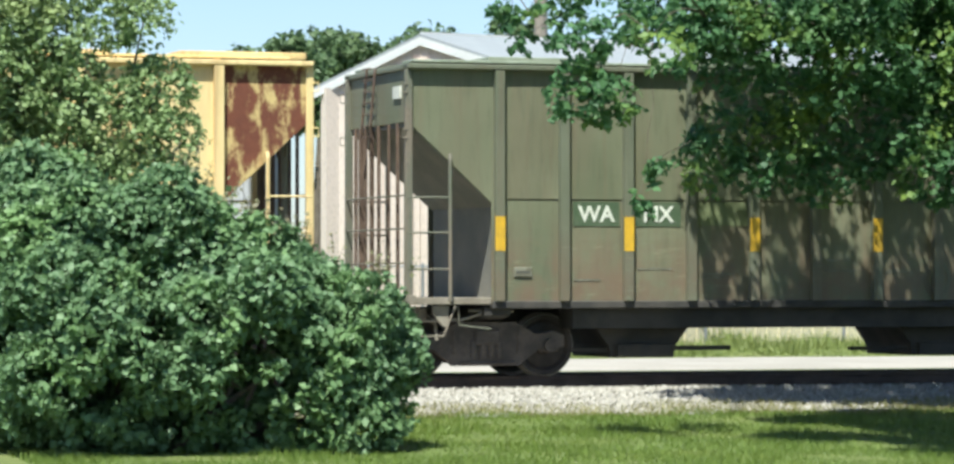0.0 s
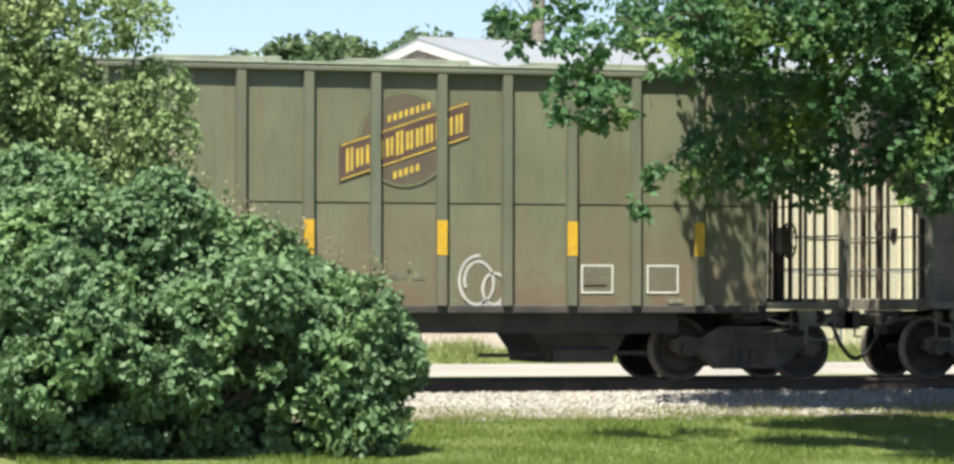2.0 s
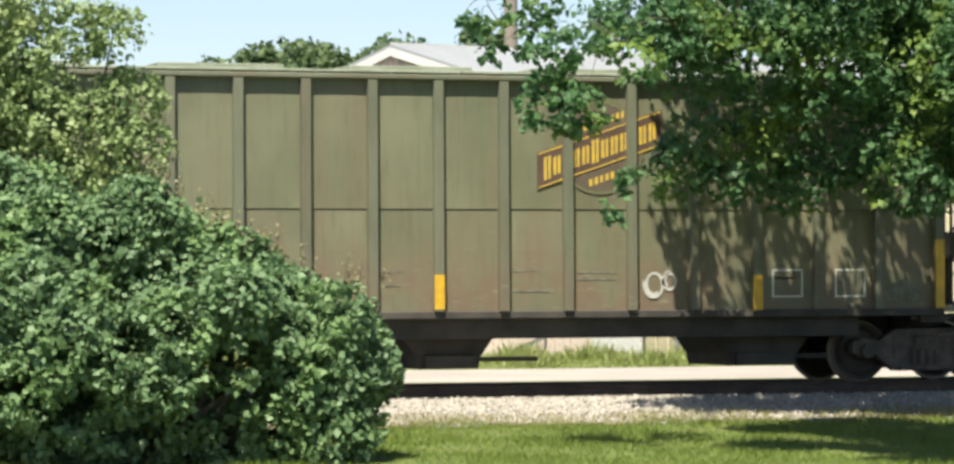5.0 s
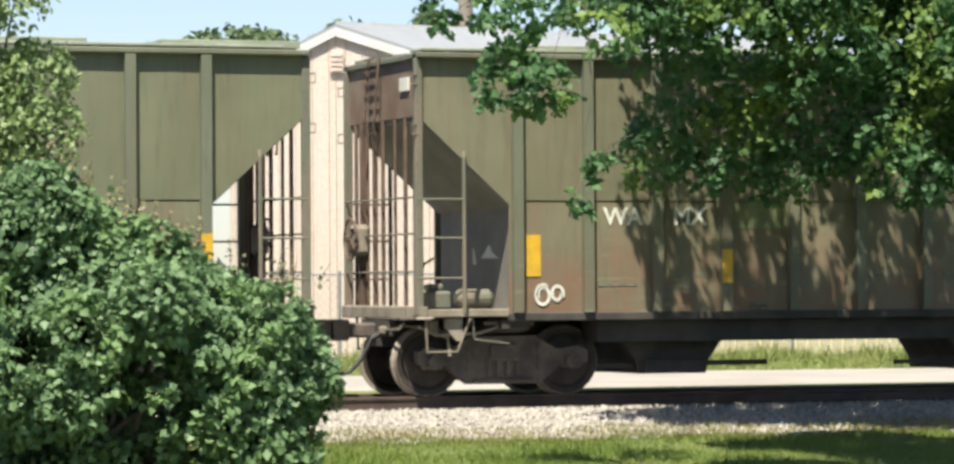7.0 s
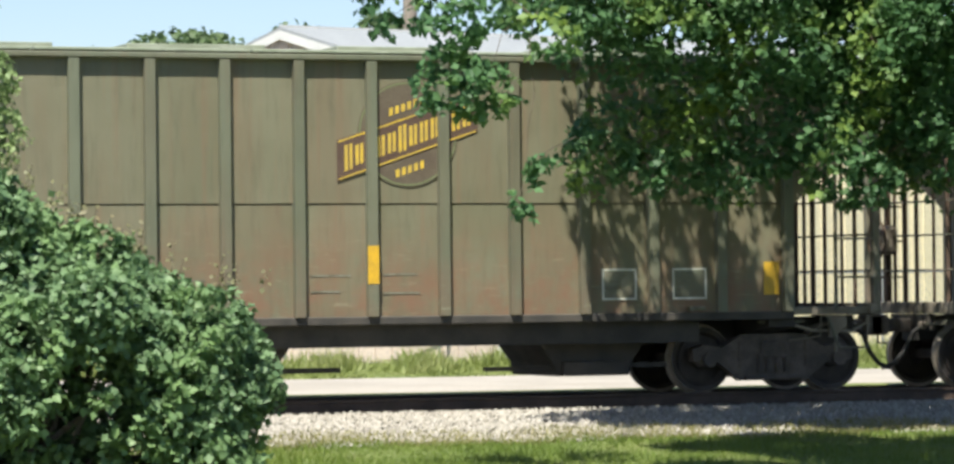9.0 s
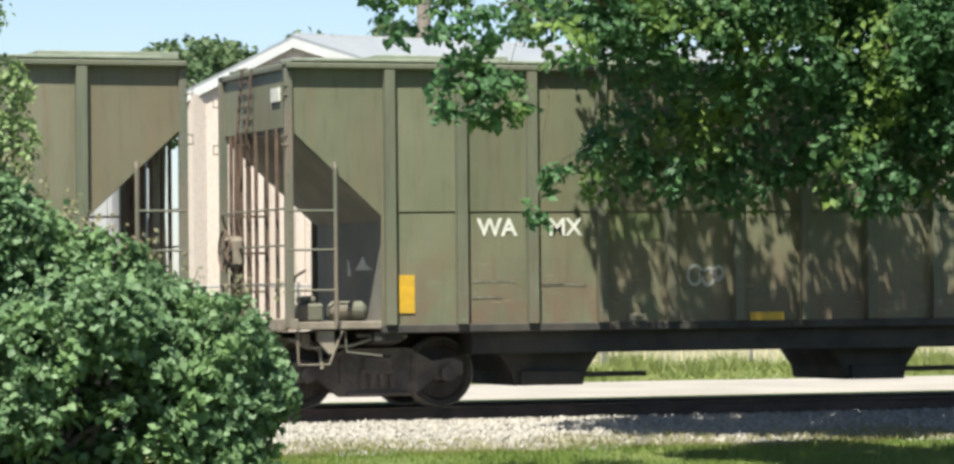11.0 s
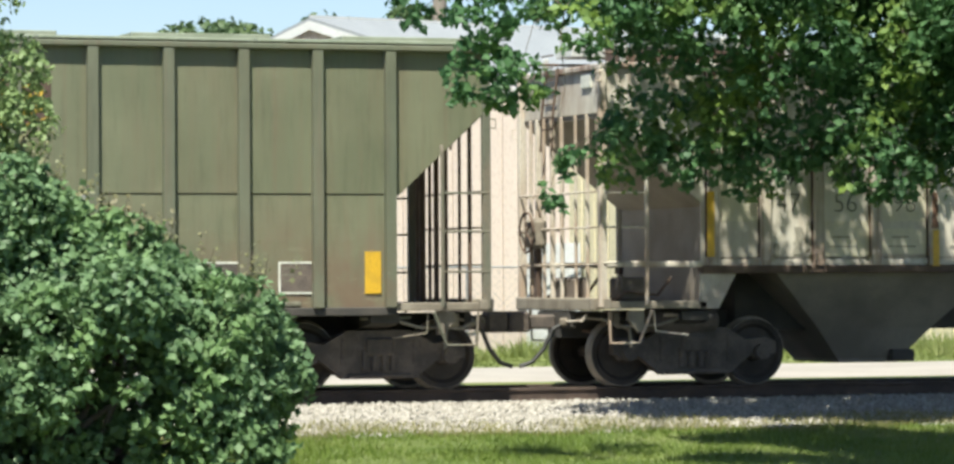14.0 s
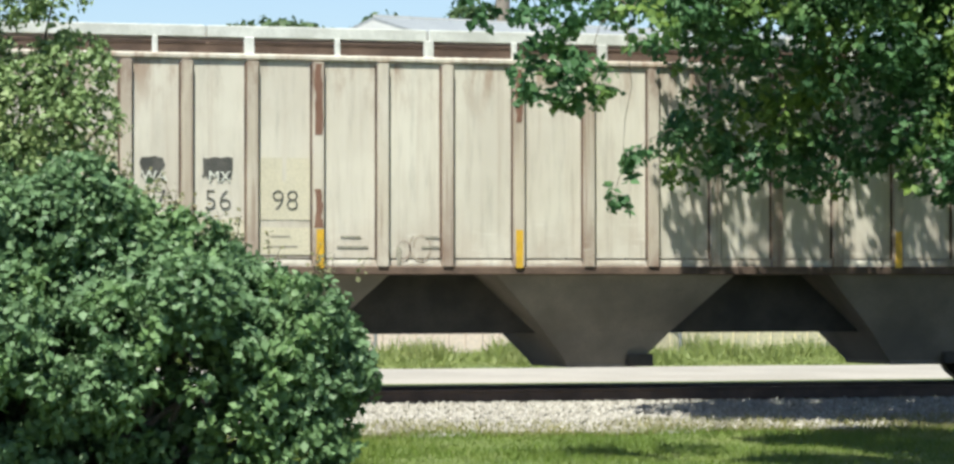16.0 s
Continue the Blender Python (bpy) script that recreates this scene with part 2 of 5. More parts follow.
GALVANISED = two_tone("galvanised_steel", (0.32, 0.33, 0.34), (0.24, 0.25, 0.26), 4.0, 0.5, 0.4)


# ------------------------------------------------------------ mesh helpers
def empty(name, at=(0, 0, 0)):
    ob = new(name)
    ob.location = at
    ob.empty_display_size = 0.3
    return ob


def mesh_of(bm, name, material, smooth=False):
    me = bpy.data.meshes.new(name)
    bmesh.ops.recalc_face_normals(bm, faces=bm.faces)
    bm.to_mesh(me)
    bm.free()
    me.materials.append(material)
    if smooth:
        me.shade_smooth()
    return me


def part(name, bm, material, parent, label="", smooth=False):
    ob = new(name, mesh_of(bm, name, material, smooth) if isinstance(bm, bmesh.types.BMesh) else bm)
    ob.parent = parent
    if label:
        tagged(ob, label)
    return ob


def box(bm, x0, x1, y0, y1, z0, z1, bevel=0.0):
    m = Matrix.Translation(((x0 + x1) / 2, (y0 + y1) / 2, (z0 + z1) / 2)) @ Matrix.Diagonal((x1 - x0, y1 - y0, z1 - z0, 1))
    g = bmesh.ops.create_cube(bm, size=1, matrix=m)
    if bevel:
        edges = {e for v in g["verts"] for e in v.link_edges}
        bmesh.ops.bevel(bm, geom=list(edges), offset=bevel, segments=1, affect="EDGES", clamp_overlap=True)
    return bm


def boxes(*rows, bevel=0.0):
    bm = bmesh.new()
    for r in rows:
        box(bm, *r, bevel=bevel)
    return bm


def prism(points, axis, a, b):
    """A plate: a polygon of 2D points pushed along one axis from a to b ('y': points are x, z; 'x': y, z; 'z': x, y)."""
    bm = bmesh.new()
    put = {"y": lambda p, h: (p[0], h, p[1]), "x": lambda p, h: (h, p[0], p[1]), "z": lambda p, h: (p[0], p[1], h)}[axis]
    lo, hi = [bm.verts.new(put(p, a)) for p in points], [bm.verts.new(put(p, b)) for p in points]
    bm.faces.new(lo)
    bm.faces.new(hi[::-1])
    n = len(points)
    for i in range(n):
        bm.faces.new((lo[i], hi[i], hi[(i + 1) % n], lo[(i + 1) % n]))
    return bm


def tube(bm, points, radius, sides=6, closed=False):
    """A round bar along points; radius may be one number or one for each point."""
    pts = [Vector(p) for p in points]
    rs = radius if isinstance(radius, (list, tuple)) else [radius] * len(pts)
    rings = []
    for i, p in enumerate(pts):
        a = pts[i - 1] if i else (pts[-1] if closed else p)
        b = pts[i + 1] if i + 1 < len(pts) else (pts[0] if closed else p)
        d = (b - a).normalized()
        u = d.orthogonal().normalized() if abs(d.z) > 0.99 else d.cross(Vector((0, 0, 1))).normalized()
        v = d.cross(u)
        rings.append([bm.verts.new(p + rs[i] * (u * math.cos(k * math.tau / sides) + v * math.sin(k * math.tau / sides))) for k in range(sides)])
    last = len(rings) if closed else len(rings) - 1
    for i in range(last):
        r0, r1 = rings[i], rings[(i + 1) % len(rings)]
        for k in range(sides):
            bm.faces.new((r0[k], r0[(k + 1) % sides], r1[(k + 1) % sides], r1[k]))
    if not closed:
        bm.faces.new(rings[0][::-1])
        bm.faces.new(rings[-1])
    return bm


def lathe(profile, sides=28, caps=True):
    """A turned body about the y axis: profile of (y, radius)."""
    bm = bmesh.new()
    rings = []
    for y, r in profile:
        rings.append([bm.verts.new((r * math.cos(k * math.tau / sides), y, r * math.sin(k * math.tau / sides))) for k in range(sides)])
    for a, b in zip(rings, rings[1:]):
        for k in range(sides):
            bm.faces.new((a[k], a[(k + 1) % sides], b[(k + 1) % sides], b[k]))
    if caps:
        bm.faces.new(rings[0][::-1])
        bm.faces.new(rings[-1])
    return bm


def mirrored(bm, length):
    """The same end at the car's other end."""
    for v in bm.verts:
        v.co.x = length - v.co.x
    return bm


def letters(text, size, x, z, y, material, parent, name="lettering", bold=0.012):
    cu = bpy.data.curves.new("lettering", "FONT")
    cu.body, cu.size, cu.extrude, cu.offset = text, size, 0.003, bold
    cu.align_x, cu.align_y = "CENTER", "CENTER"
    tmp = new("lettering_source", cu)
    me = bpy.data.meshes.new_from_object(tmp.evaluated_get(bpy.context.evaluated_depsgraph_get()))
    bpy.data.objects.remove(tmp)
    me.materials.clear()
    me.materials.append(material)
    me.transform(Matrix.Translation((x, y, z)) @ Matrix.Rotation(radians(90), 4, "X"))
    return part(name, me, material, parent)


def raw_mesh(name, verts, faces_n, material, smooth=False):
    """A mesh from arrays: verts (n, 3) and faces (m, k)."""
    me = bpy.data.meshes.new(name)
    k = faces_n.shape[1]
    me.vertices.add(len(verts))
    me.vertices.foreach_set("co", np.ascontiguousarray(verts, dtype=np.float32).ravel())
    me.loops.add(faces_n.size)
    me.loops.foreach_set("vertex_index", np.ascontiguousarray(faces_n, dtype=np.int32).ravel())
    me.polygons.add(len(faces_n))
    me.polygons.foreach_set("loop_start", np.arange(0, faces_n.size, k, dtype=np.int32))
    me.polygons.foreach_set("loop_total", np.full(len(faces_n), k, dtype=np.int32))
    me.update(calc_edges=True)
    me.materials.append(material)
    if smooth:
        me.shade_smooth()
    return me


RNG = np.random.default_rng(7)


def unit(v):
    return v / np.maximum(np.linalg.norm(v, axis=1, keepdims=True), 1e-9)


def leaf_mesh(name, at, out, size, material, droop=0.3, flat=0.55):
    """Folded pointed leaves at places 'at', facing about 'out'."""
    n = len(at)
    face = unit(out * flat + RNG.normal(0, 0.55, (n, 3)) + np.array([0, 0, 0.35]))
    along = unit(np.cross(face, RNG.normal(0, 1, (n, 3))))
    along = unit(along + np.array([0, 0, -droop]))
    side = unit(np.cross(along, face))
    up = np.cross(side, along)
    s = (size * RNG.uniform(0.65, 1.35, n))[:, None]
    wide = s * RNG.uniform(0.33, 0.46, n)[:, None]
    base, tip = at, at + along * s
    mid = at + along * s * 0.42
    lift = up * wide * 0.28
    v = np.stack([base, mid - side * wide + lift, tip, mid + side * wide + lift], 1).reshape(-1, 3)
    i = np.arange(n)[:, None] * 4
    f = np.concatenate([i + np.array([[0, 2, 1]]), i + np.array([[0, 3, 2]])], 0)
    return raw_mesh(name, v, f, material)


def heads(lumps, spacing, r0, r1, inside, seat=(0.86, 1.04)):
    """Smaller heads seated over the outside of a heap of lumps: x, y, z, r and the way out."""
    out = []
    arr = np.array([l[:4] for l in lumps])
    for i, l in enumerate(lumps):
        x, y, z, r = l[:4]
        n = max(3, int(12.6 * r * r / spacing ** 2))
        d = unit(RNG.normal(0, 1, (n, 3)))
        c = np.array([x, y, z]) + d * (r * RNG.uniform(*seat, n))[:, None]
        gap = np.linalg.norm(c[:, None] - arr[None, :, :3], axis=2) > arr[None, :, 3] * inside
        gap[:, i] = True
        ok = gap.all(1)
        out.append(np.concatenate([c, RNG.uniform(r0, r1, (n, 1)), d], 1)[ok])
    return np.concatenate(out)


def sprig_leaves(name, lumps, leaves, size, material, bough=(.55, .26, .5), tuft=(.17, .08, .17), squash=.75, lining=14, hollow=None, deep=(.55, .85), inset=.75, gaps=()):
    """Leaves in tufts on boughs on lumps, so that lit heads stand before dark hollows; a looser lining closes the inside."""
    lumps = [(x, y, z, max(.1, r - inset * bough[2])) for x, y, z, r in lumps]
    big = heads(lumps, bough[0], bough[1], bough[2], .72)
    if hollow is not None:
        big = np.array([q for q in big if noise.noise(Vector(q[:3]) * .9) > hollow])
    h = heads([tuple(q) for q in big], tuft[0], tuft[1], tuft[2], .60)
    c = np.repeat(h, leaves, 0)
    d = unit(RNG.normal(0, 1, (len(c), 3)) + 0.5 * c[:, 4:7] + np.array([0, 0, .25]))
    at = c[:, :3] + d * (c[:, 3] * RNG.random(len(c)) ** 0.4)[:, None] * np.array([1, 1, squash])
    out = unit(d + .6 * c[:, 4:7])
    if lining:
        k = heads(lumps, .3, .15, .3, .5, deep)
        k = np.repeat(k, lining, 0)
        at = np.concatenate([at, k[:, :3] + RNG.normal(0, .13, (len(k), 3))])
        out = np.concatenate([out, k[:, 4:7]])
    for x, y, z, r, depth in gaps:
        off = (at - np.array([x, y, z])) / np.array([r, depth, r])
        wave = 1 + .3 * np.sin(at[:, 0] * 9 + 3 * at[:, 2]) + .25 * np.sin(at[:, 2] * 11 - 4 * at[:, 0]) + RNG.normal(0, .12, len(at))
        keep = np.linalg.norm(off, axis=1) > wave
        at, out = at[keep], out[keep]
    return leaf_mesh(name, at, out, size, material)


# ------------------------------------------------------------ ground, track, road
def level(x, y):
    """Height of the ground."""
    prof = ((-2000, -0.4), (-40, -0.4), (-22, -0.72), (-12, -0.70), (-6, -0.56), (-4.4, -0.5), (-2, -0.5), (2, -0.45), (3.4, -0.1), (10.5, -0.07), (13, 0.02), (18, 0.08), (60, 0.2), (3000, 0.2))
    ys, zs = zip(*prof)
    return float(np.interp(y, ys, zs))


def build_ground():
    ys = [-2000, -400, -120, -70, -50, -40, -34, -28] + [-24 + 0.8 * i for i in range(26)] + [-3, -2, 0, 2, 2.6, 3.4, 5, 8, 10.5, 12, 13, 15, 18, 24, 40, 60, 120, 400, 3000]
    xs = [-2500, -600, -150, -60, -25, -8] + [0.8 * i for i in range(50)] + [45, 60, 100, 200, 600, 2500]
    verts, faces = [], []
    for y in ys:
        for x in xs:
            verts.append((x, y, level(x, y) + (0.03 * noise.noise(Vector((x * .5, y * .5, 0))) if -30 < y < -5 else 0)))
    w = len(xs)
    for j in range(len(ys) - 1):
        for i in range(w - 1):
            faces.append((j * w + i, j * w + i + 1, (j + 1) * w + i + 1, (j + 1) * w + i))
    ob = new("ground", raw_mesh("ground", np.array(verts), np.array(faces), LAWN, True))
    tagged(ob, "sunlit mown green lawn with patchy grass", "ground", kind="structure")


def build_grass():
    n = 150000
    x, y = RNG.uniform(8, 27, n), RNG.uniform(-19, -4.2, n)
    y += 0.25 * np.sin(x * 1.7) + 0.15 * np.sin(x * 4.1)
    z = np.array([level(a, b) for a, b in zip(x, y)])
    h = RNG.uniform(0.03, 0.085, n) * (1 + 0.5 * np.sin(x * 2.1) * np.sin(y * 1.3))
    a = RNG.uniform(0, math.tau, n)
    lean = RNG.normal(0, 0.035, (n, 2))
    wv = np.stack([np.cos(a), np.sin(a)], 1) * 0.008
    b = np.stack([x, y], 1)
    v = np.zeros((n, 3, 3))
    v[:, 0, :2], v[:, 1, :2], v[:, 2, :2] = b - wv, b + wv, b + lean
    v[:, 0, 2] = v[:, 1, 2] = z - 0.01
    v[:, 2, 2] = z + h
    ob = new("lawn_grass", raw_mesh("lawn_grass", v.reshape(-1, 3), np.arange(3 * n).reshape(-1, 3), GRASS))
    tagged(ob, "short bright green lawn grass blades in the sun", "grass", kind="stuff")
    n = 16000
    x, y = RNG.uniform(8, 27, n), -4.5 + RNG.random(n) ** 2.2 * 1.3
    y += 0.25 * np.sin(x * 1.7) + 0.15 * np.sin(x * 4.1)
    z = np.interp(y, (-4.6, -4.3, -3.3), (-.53, -.51, -.40))
    b, a = np.stack([x, y], 1), RNG.uniform(0, math.tau, n)
    wv = np.stack([np.cos(a), np.sin(a)], 1) * 0.01
    v = np.zeros((n, 3, 3))
    v[:, 0, :2], v[:, 1, :2], v[:, 2, :2] = b - wv, b + wv, b + RNG.normal(0, 0.05, (n, 2))
    v[:, 0, 2] = v[:, 1, 2] = z - 0.01
    v[:, 2, 2] = z + RNG.uniform(0.03, 0.11, n)
    ob = new("dry_grass", raw_mesh("dry_grass", v.reshape(-1, 3), np.arange(3 * n).reshape(-1, 3), DRY_GRASS))
    tagged(ob, "thin dry yellowish grass growing into the ballast edge", "grass", kind="stuff")
    # rough growth beyond the road
    n = 45000
    x, y = RNG.uniform(14, 42, n), 10.4 + RNG.random(n) ** 1.3 * 5.5
    z = np.array([level(a, b) for a, b in zip(x, y)])
    tall = np.clip(np.array([noise.noise(Vector((q * 0.9, p * .9, 3))) for q, p in zip(x, y)]) * 1.6 + 0.35, 0.12, 1.0)
    h = RNG.uniform(0.2, 0.5, n) * tall * np.clip((y - 10.2) / 2.5, 0.2, 1)
    a = RNG.uniform(0, math.tau, n)
    wv = np.stack([np.cos(a), np.sin(a)], 1) * RNG.uniform(0.008, 0.03, n)[:, None]
    b = np.stack([x, y], 1)
    v = np.zeros((n, 3, 3))
    v[:, 0, :2], v[:, 1, :2], v[:, 2, :2] = b - wv, b + wv, b + RNG.normal(0, 0.12, (n, 2))
    v[:, 0, 2] = v[:, 1, 2] = z - 0.02
    v[:, 2, 2] = z + h
    ob = new("roadside_weeds", raw_mesh("roadside_weeds", v.reshape(-1, 3), np.arange(3 * n).reshape(-1, 3), WEED))
    tagged(ob, "tall pale green weeds and grass along the gravel road", "weeds", kind="stuff")


def build_road():
    xs = np.linspace(-60, 90, 76)
    verts, faces = [], []
    for x in xs:
        far = 10.2 + (0.22 * (19.5 - x) ** 1.25 if x < 19.5 else 0) + 0.15 * math.sin(x * .8)
        far = min(far, 30)
        for k in range(6):
            y = 2.9 + (far - 2.9) * k / 5
            verts.append((x, y, level(x, y) + 0.035 + 0.02 * math.sin(math.pi * k / 5)))
    for i in range(len(xs) - 1):
        for k in range(5):
            faces.append((i * 6 + k, i * 6 + 6 + k, i * 6 + 7 + k, i * 6 + k + 1))
    ob = new("road", raw_mesh("road", np.array(verts), np.array(faces), ROAD, True))
    tagged(ob, "pale sunlit gravel road behind the railway track", "road", kind="structure")


RAIL_Z, WHEEL_R = -.042, .457


def build_track():
    # ballast bed, then loose stones on its near shoulder
    prof = [(-4.3, -0.52), (-3.3, -0.43), (-2.0, -0.29), (-1.5, -0.245), (1.5, -0.245), (2.0, -0.27), (2.9, -0.42), (3.0, -0.5)]
    xs = [-200, -60, -20] + [0.5 * i for i in range(0, 70)] + [40, 60, 120, 300]
    verts, faces = [], []
    for x in xs:
        for y, z in prof:
            verts.append((x, y + 0.12 * noise.noise(Vector((x, y, 1))), z + 0.03 * noise.noise(Vector((x * 2, y * 2, 5)))))
    w = len(prof)
    for i in range(len(xs) - 1):
        for k in range(w - 1):
            faces.append((i * w + k, i * w + w + k, i * w + w + k + 1, i * w + k + 1))
    bed = new("ballast_bed", raw_mesh("ballast_bed", np.array(verts), np.array(faces), BALLAST, True))
    tagged(bed, "pale crushed limestone ballast under the rails", "ballast", kind="structure")
    n = 36000
    x, y = RNG.uniform(7, 29, n), -4.3 + 3.15 * RNG.random(n) ** 0.9
    y += 0.18 * np.sin(x * 2.3) * (y < -3.6)
    z = np.interp(y, [p[0] for p in prof], [p[1] for p in prof])
    octa = np.array([(1, 0, 0), (-1, 0, 0), (0, 1, 0), (0, -1, 0), (0, 0, 1), (0, 0, -1)], float)
    tri = np.array([(0, 2, 4), (2, 1, 4), (1, 3, 4), (3, 0, 4), (2, 0, 5), (1, 2, 5), (3, 1, 5), (0, 3, 5)])
    s = RNG.uniform(0.014, 0.042, n)
    v = octa[None] * RNG.uniform(0.7, 1.3, (n, 6, 1)) + RNG.normal(0, 0.25, (n, 6, 3))
    v = v * s[:, None, None] + np.stack([x, y, z + 0.4 * s], 1)[:, None]
    f = (np.arange(n)[:, None, None] * 6 + tri[None]).reshape(-1, 3)
    ob = new("ballast_stones", raw_mesh("ballast_stones", v.reshape(-1, 3), f, BALLAST))
    tagged(ob, "loose pale grey crushed stones along the track", "stones", kind="stuff")
    # rails
    shape = [(-.07, -.185), (.07, -.185), (.07, -.172), (.012, -.155), (.012, -.045), (.036, -.036), (.036, -.006), (.026, 0), (-.026, 0), (-.036, -.006), (-.036, -.036), (-.012, -.045), (-.012, -.155), (-.07, -.172)]
    for y in (-0.755, 0.755):
        rail = new("rail", mesh_of(prism([(y + a, b + RAIL_Z) for a, b in shape], "x", -200, 300), "rail", RAIL))
        tagged(rail, "rusty brown steel railway rail on wooden ties", "rail", group="rails", kind="structure")
        part("rail_head", boxes((-200, 300, y - .02, y + .02, RAIL_Z + .0005, RAIL_Z + .003)), RAIL_TOP, rail, "polished running surface")
    bed_tie = None
    for i in range(46):
        x = 4 + i * 0.55
        if bed_tie is None:
            bed_tie = mesh_of(boxes((-.11, .11, -1.3, 1.3, -.38, -.235), bevel=.012), "tie", TIE)
        tie = new("railway_tie", bed_tie)
        tie.location = (x, RNG.normal(0, .02), 0)
        tie.parent = bed


# ------------------------------------------------------------ hopper cars
LEN = 17.75
RIB_X = [1.38 + i for i in range(16)]


def wheelset(parent, x):
    ws = part("wheelset", lathe([(-.9, .07), (-.9, .075), (.9, .075), (.9, .07)], sides=12), TRUCK_STEEL, parent)
    ws.location = (x, 0, RAIL_Z + WHEEL_R + .002)
    prof = [(-.07, .02), (-.07, .12), (-.045, .14), (-.03, .33), (-.06, .38), (-.065, .448), (.035, .450), (.07, .487), (.085, .485), (.085, .38), (.04, .34), (.05, .14), (.09, .12), (.09, .02)]
    for y, flip in ((-.755, 1), (.755, -1)):
        bm = lathe([(flip * a, r) for a, r in prof])
        wheel = part("wheel", bm, WHEEL_STEEL, ws, smooth=False)
        wheel.location = (0, y, 0)
        ring = part("tread", lathe([(flip * -.060, .440), (flip * -.060, .455), (flip * .033, .459), (flip * .06, .488), (flip * .087, .487), (flip * .087, .44)], caps=False), TREAD, ws, "bright worn wheel tread")
        ring.location = (0, y, 0)
    return ws


def truck(car, xc, wheels):
    """Three-piece freight truck: two side frames, bolster, springs, and its wheelsets as parts of the car."""
    d = RAIL_Z
    for s in (-1, 1):
        y0, y1 = sorted((s * 0.90, s * 1.06))
        # frame: arch with windows for the springs
        pts = [(-1.13, .44), (-1.13, .60), (-.98, .66), (-.72, .62), (-.42, .80), (.42, .80), (.72, .62), (.98, .66), (1.13, .60), (1.13, .44), (.99, .40), (.79, .42), (.47, .16), (-.47, .16), (-.79, .42), (-.99, .40)]
        frame_part = part("side_frame", prism([(xc + 1.07 * a, b + d) for a, b in pts], "y", y0, y1), TRUCK_STEEL, car, "dusty cast steel truck side frame")
        yo = s * 1.062
        for k in (-.2, -.07, .07, .2):
            part("spring", tube(bmesh.new(), [(xc + k, yo, .27 + d), (xc + k, yo, .52 + d)], .05, 8), TRUCK_STEEL, frame_part)
        for k in (-.98, .98):
            bm = bmesh.new()
            tube(bm, [(xc + k, s * 1.03, .457 + d), (xc + k, s * 1.14, .457 + d)], .105, 10)
            part("bearing_cap", bm, TRUCK_STEEL, frame_part)
            box_bm = boxes((xc + k - .15, xc + k + .15, min(y0, y1) + .01, max(y0, y1) - .01, .36 + d, .585 + d), bevel=.03)
            part("bearing_adapter", box_bm, TRUCK_STEEL, frame_part)
        part("brake_beam", boxes((xc - .52, xc - .44, -.8, .8, .3, .4), bevel=.01), TRUCK_STEEL, frame_part) if s < 0 else None
        for k in (-.5, .5):
            part("brake_shoe", prism([(xc + k + e * (1 if k > 0 else -1), z + d) for e, z in ((-.06, .34), (.0, .34), (.045, .45), (.06, .60), (.0, .62), (-.03, .5))], "y", *sorted((s * .70, s * .82))), RUST_STEEL, frame_part)
            part("frame_rib", boxes((xc + k - .03, xc + k + .03, *sorted((s * 1.055, s * 1.085)), .30, .66), bevel=.01), TRUCK_STEEL, frame_part)
        part("lower_chord", boxes((xc - .44, xc + .44, *sorted((s * 1.055, s * 1.10)), .165 + d, .225 + d), bevel=.015), TRUCK_STEEL, frame_part)
    part("bolster", boxes((xc - .2, xc + .2, -1.12, 1.12, .42, .66), bevel=.03), TRUCK_STEEL, car)
    for k in (-.98, .98):
        wheels.append(wheelset(car, xc + k))


